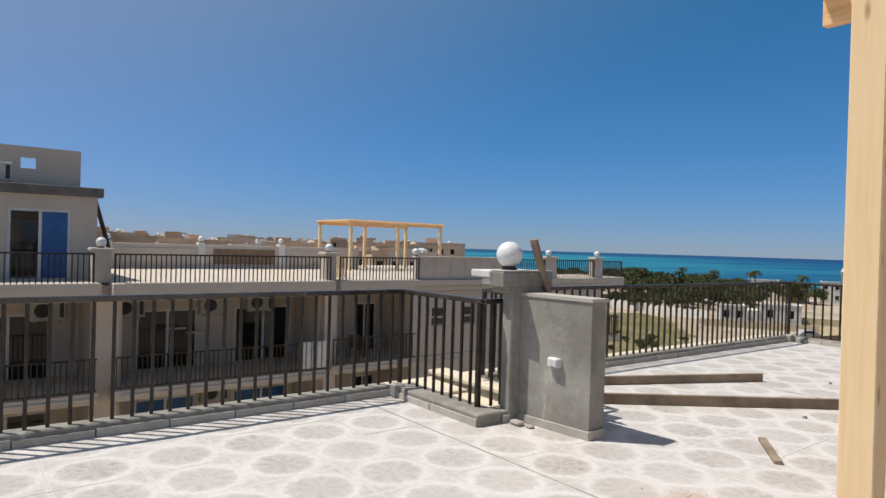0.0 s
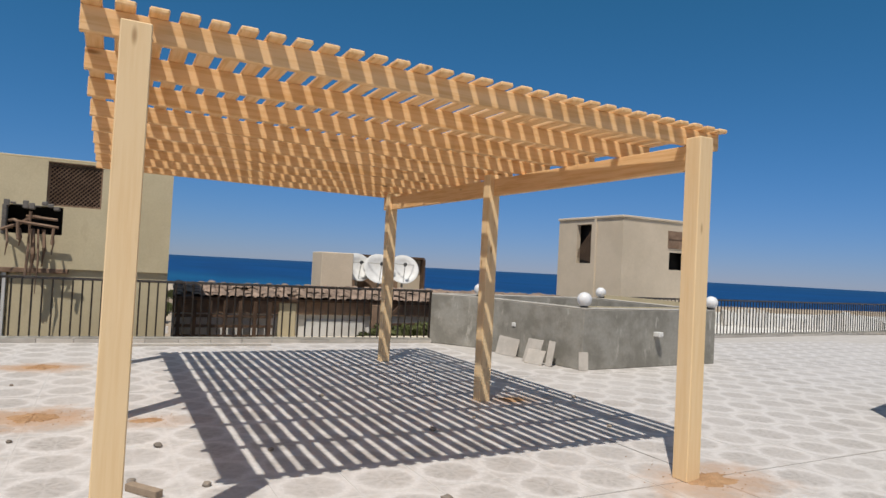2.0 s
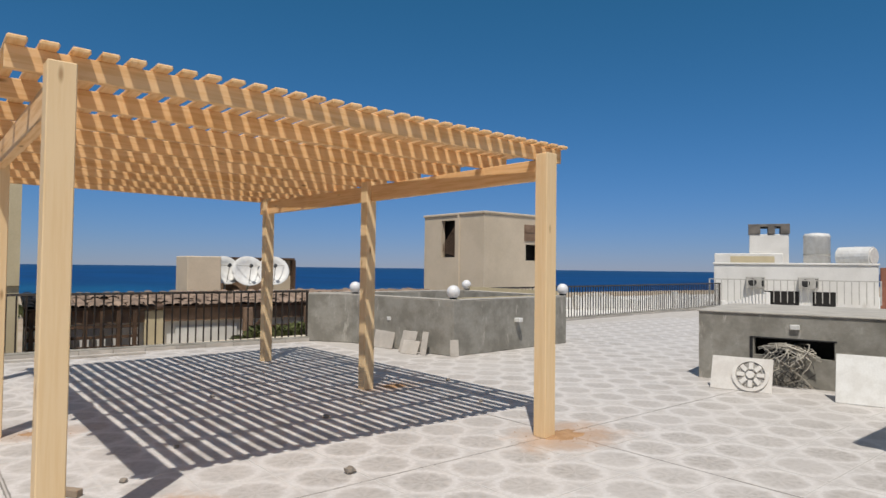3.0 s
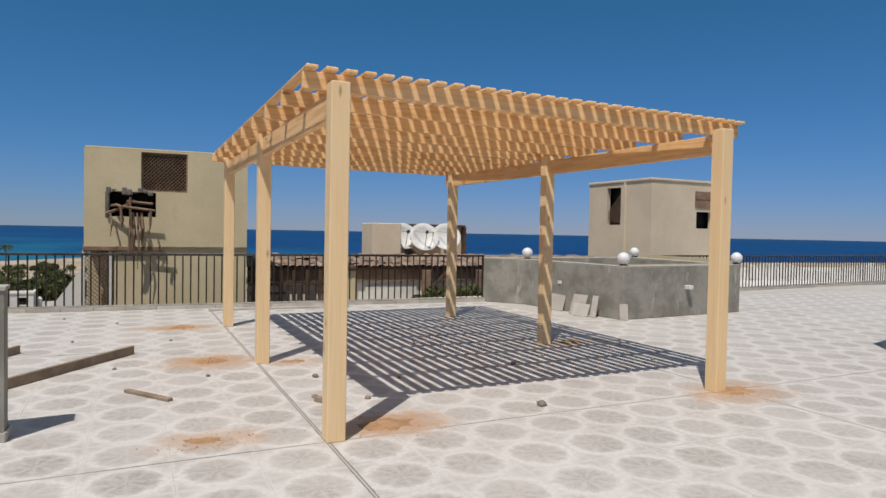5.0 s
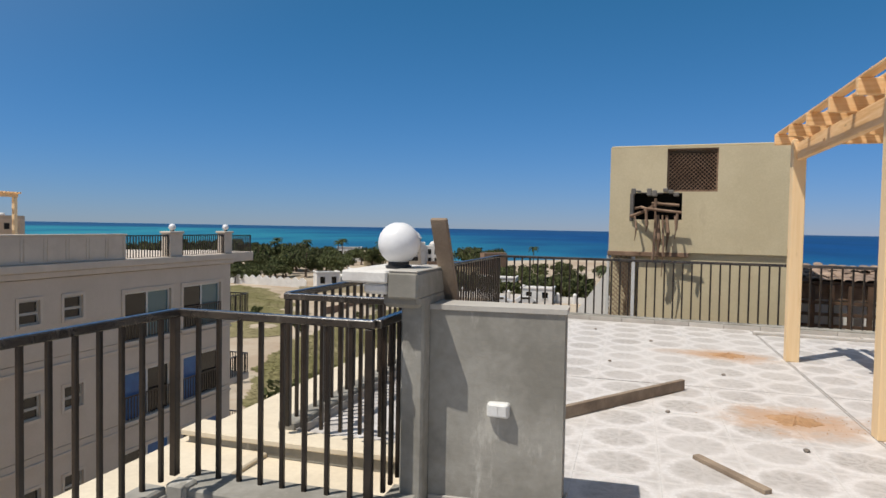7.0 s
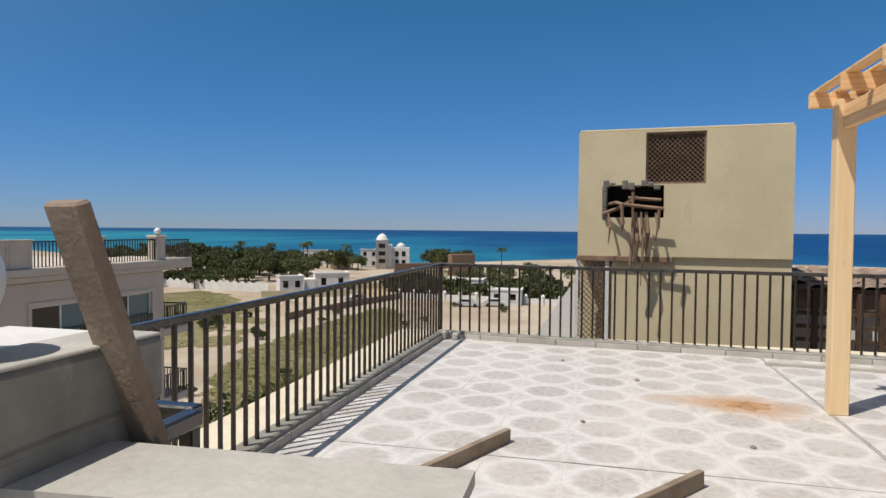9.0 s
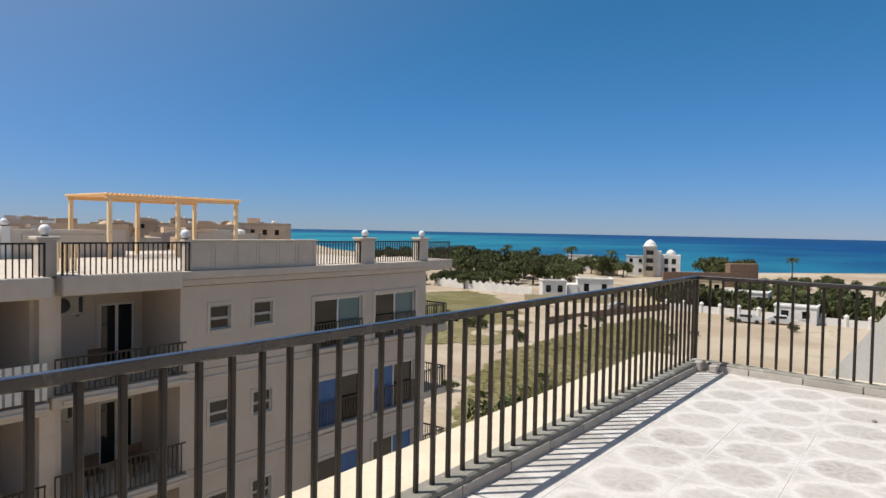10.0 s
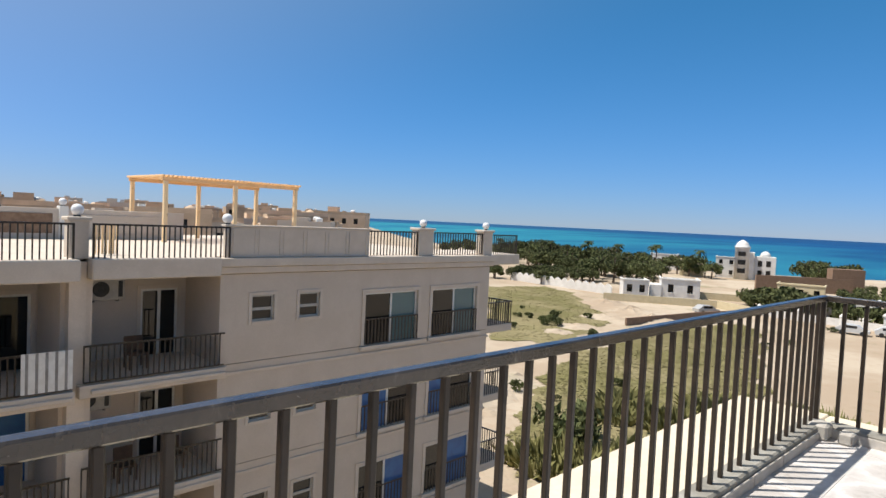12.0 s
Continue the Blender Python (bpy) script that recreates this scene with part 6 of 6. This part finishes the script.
for u in (7.3, 8.0):
    solid("wall_shelf", Shape().box(u, u + 0.7, 1.8, 2.0, -1.75 - (u - 7.3) * 0.25, -1.70 - (u - 7.3) * 0.25, 0.01, m0), PVC, "small white shelf on the loggia wall", "shelf")
for u, z in ((14.0, -6.35), (15.3, -6.35), (14.2, -3.15)):
    ch2 = thing("balcony_chair", m0 @ Vector((u, 0.8, z)), "dark balcony chair behind the railing", "chair", "balcony chairs")
    part("seat", Shape().box(u - 0.25, u + 0.25, 0.55, 1.05, z + 0.4, z + 0.46, 0.01, m0), BROWNWOOD, ch2)
    part("backrest", Shape().box(u - 0.25, u + 0.25, 1.0, 1.05, z + 0.46, z + 0.9, 0.01, m0), BROWNWOOD, ch2)
    for p in (-0.22, 0.22):
        for q in (0.58, 1.02):
            part("leg", Shape().box(u + p - 0.02, u + p + 0.02, q - 0.02, q + 0.02, z, z + 0.4, 0, m0), BROWNWOOD, ch2)

# penthouse at the near end of that roof
pent = thing("penthouse", (-23, 0, 0.08), "grey rendered penthouse with a blue-lit sliding door", "building")
mp = m0 @ Matrix.Translation((0, 1.2, 0))
s = Shape()
holed(s, -6, 5.05, 0.08, 2.75, [(2.75, 4.35, 0.15, 2.3)], 0.25, mp)
part("front_wall", s, FACADE, pent)
part("side_wall", Shape().box(4.8, 5.05, 0.25, 8, 0.08, 2.75, 0, mp), FACADE, pent)
part("back_wall", Shape().box(-6, 4.8, 7.8, 8, 0.08, 2.75, 0, mp), FACADE, pent)
part("roof_edge", Shape().box(-6.1, 5.2, -0.15, 8.1, 2.75, 3.05, 0.02, mp), DARKTRIM, pent, "dark weathered roof edge")
up = Shape()
holed(up, -4, 4.7, 3.05, 4.3, [(3.1, 3.5, 3.6, 3.95)], 0.2, mp @ Matrix.Translation((0, 1.0, 0)))
part("upper_parapet", up, FACADE, pent)
dd = part("door", Shape().box(2.75, 2.83, 0.05, 0.15, 0.15, 2.3, 0, mp).box(4.27, 4.35, 0.05, 0.15, 0.15, 2.3, 0, mp).box(2.83, 4.27, 0.05, 0.15, 2.22, 2.3, 0, mp).box(3.52, 3.6, 0.05, 0.15, 0.15, 2.22, 0, mp), PVC, pent)
part("pane", Shape().box(2.83, 3.52, 0.09, 0.1, 0.15, 2.22, 0, mp), GLASS, dd)
part("pane", Shape().box(3.6, 4.27, 0.09, 0.1, 0.15, 2.22, 0, mp), BLUESHADE, dd)
# near-black sheet for the shade behind the penthouse door
part("interior", Shape().box(2.7, 4.4, 0.7, 0.75, 0.1, 2.4, 0, mp), ROOM_SHADE, dd)
part("ladder", Shape().bar(mp @ Vector((5.1, 0.6, 2.7)), mp @ Vector((5.6, 0.9, 1.0)), 0.06).bar(mp @ Vector((5.1, 0.9, 2.7)), mp @ Vector((5.6, 1.2, 1.0)), 0.06), BROWNWOOD, pent)
ac = air_con(mp @ pose(2.4, 0.2, 3.05), "pale air conditioner lying on the penthouse roof", 0.9)

# ---- the town towards the hills ----
rt = random.Random(31)
for i in range(150):
    far = rt.uniform(0, 1)
    a = radians(rt.uniform(52.5, 94))
    dist = 105 + 330 * far ** 1.3
    x, y = -dist * math.sin(a), dist * math.cos(a) + 8
    if x > -48:
        continue
    w, dp, h = rt.uniform(5, 13), rt.uniform(6, 10), 11.3 + rt.uniform(-1.8, 1.6) + dist * 0.006
    if i % 9 == 0:
        h += 1.5
    ob = thing("town_house", (x, y, -12.5), "sand-coloured flat-roofed town house", "house", "town houses", turn=math.degrees(a) + rt.uniform(-12, 12))
    m = BASE[ob]
    mat = SANDSTONE if i % 4 else (WHITEWASH if i % 8 else FACADE)
    part("wall", Shape().box(-w / 2, w / 2, -dp / 2, dp / 2, 0, h, 0, m), mat, ob)
    part("parapet", Shape().box(-w / 2, w / 2, -dp / 2, -dp / 2 + 0.25, h, h + 0.7, 0, m).box(w / 2 - 0.25, w / 2, -dp / 2 + 0.25, dp / 2, h, h + 0.7, 0, m), mat, ob)
    part("stair_head", Shape().box(-w * 0.3, -w * 0.3 + 2.6, -1.5, 1.5, h, h + rt.uniform(1.0, 2.0), 0, m), mat, ob)
    # windows are near-black boxes on solid walls, room shade as colour
    for k in range(max(1, int(w / 3))):
        u = -w / 2 + 1.4 + k * 2.9
        part("window", Shape().box(u - 0.5, u + 0.5, -dp / 2 - 0.03, -dp / 2 + 0.02, h - 2.2, h - 0.9, 0, m), ROOM_SHADE, ob)
    if i % 3 == 0:
        part("water_tank", Shape().lathe([(0.6, 0), (0.6, 1.1), (0.4, 1.3)], 10, m @ pose(w * 0.2, 0, h)), WHITE, ob)
    if i % 4 == 1:
        part("dome", Shape().lathe([(1.1, 0), (1.0, 0.5), (0.6, 0.95), (0.05, 1.2)], 12, m @ pose(w * 0.25, 0, h)), mat, ob, "", True)

# ---- floor tiles, the nearest as single pieces ----
tile_me = Shape().box(-PITCH / 2 + 0.0008, PITCH / 2 - 0.0008, -PITCH / 2 + 0.0008, PITCH / 2 - 0.0008, -0.012, 0.0, 0.0006).mesh("floor_tile", TILE)
rest = Shape()
rw = random.Random(77)
near = 0
hx = PITCH / 2 - 0.0012
for i in range(-8, 49):
    for j in range(-34, 17):
        x, y = TX + (i + 0.5) * PITCH, TY + (j + 0.5) * PITCH
        if x - hx < -3.42 or y > 13.27 - 0.0736 * (x + 3.2) or x > 26.9 or (y > 5.9 and x - hx < -3.36):
            continue
        if x < -2.0 and 4.97 < y + hx and y - hx < 5.8:
            continue
        if 6.9 < x < 11.4 and 9.0 < y:
            continue
        dz = rw.uniform(-0.0012, 0.0012)
        # a wider joint along the pergola line and across the terrace
        ax, ay = (0.012 if i == 0 else 0), (0.008 if j == 0 else 0)
        if -2.9 < x < 3.2 and 1.8 < y < 13.2 and near < 300:
            near += 1
            ob = piece("tile", tile_me, floor, pose(x + ax, y + ay, dz, rw.uniform(-0.12, 0.12), rw.uniform(-0.12, 0.12), 0))
        else:
            rest.box(x - hx + ax, x + hx, y - hx + ay, y + hx, -0.012, dz)
ft = part("far_tiles", rest, TILE, floor)
tagged(ft, kind="stuff")
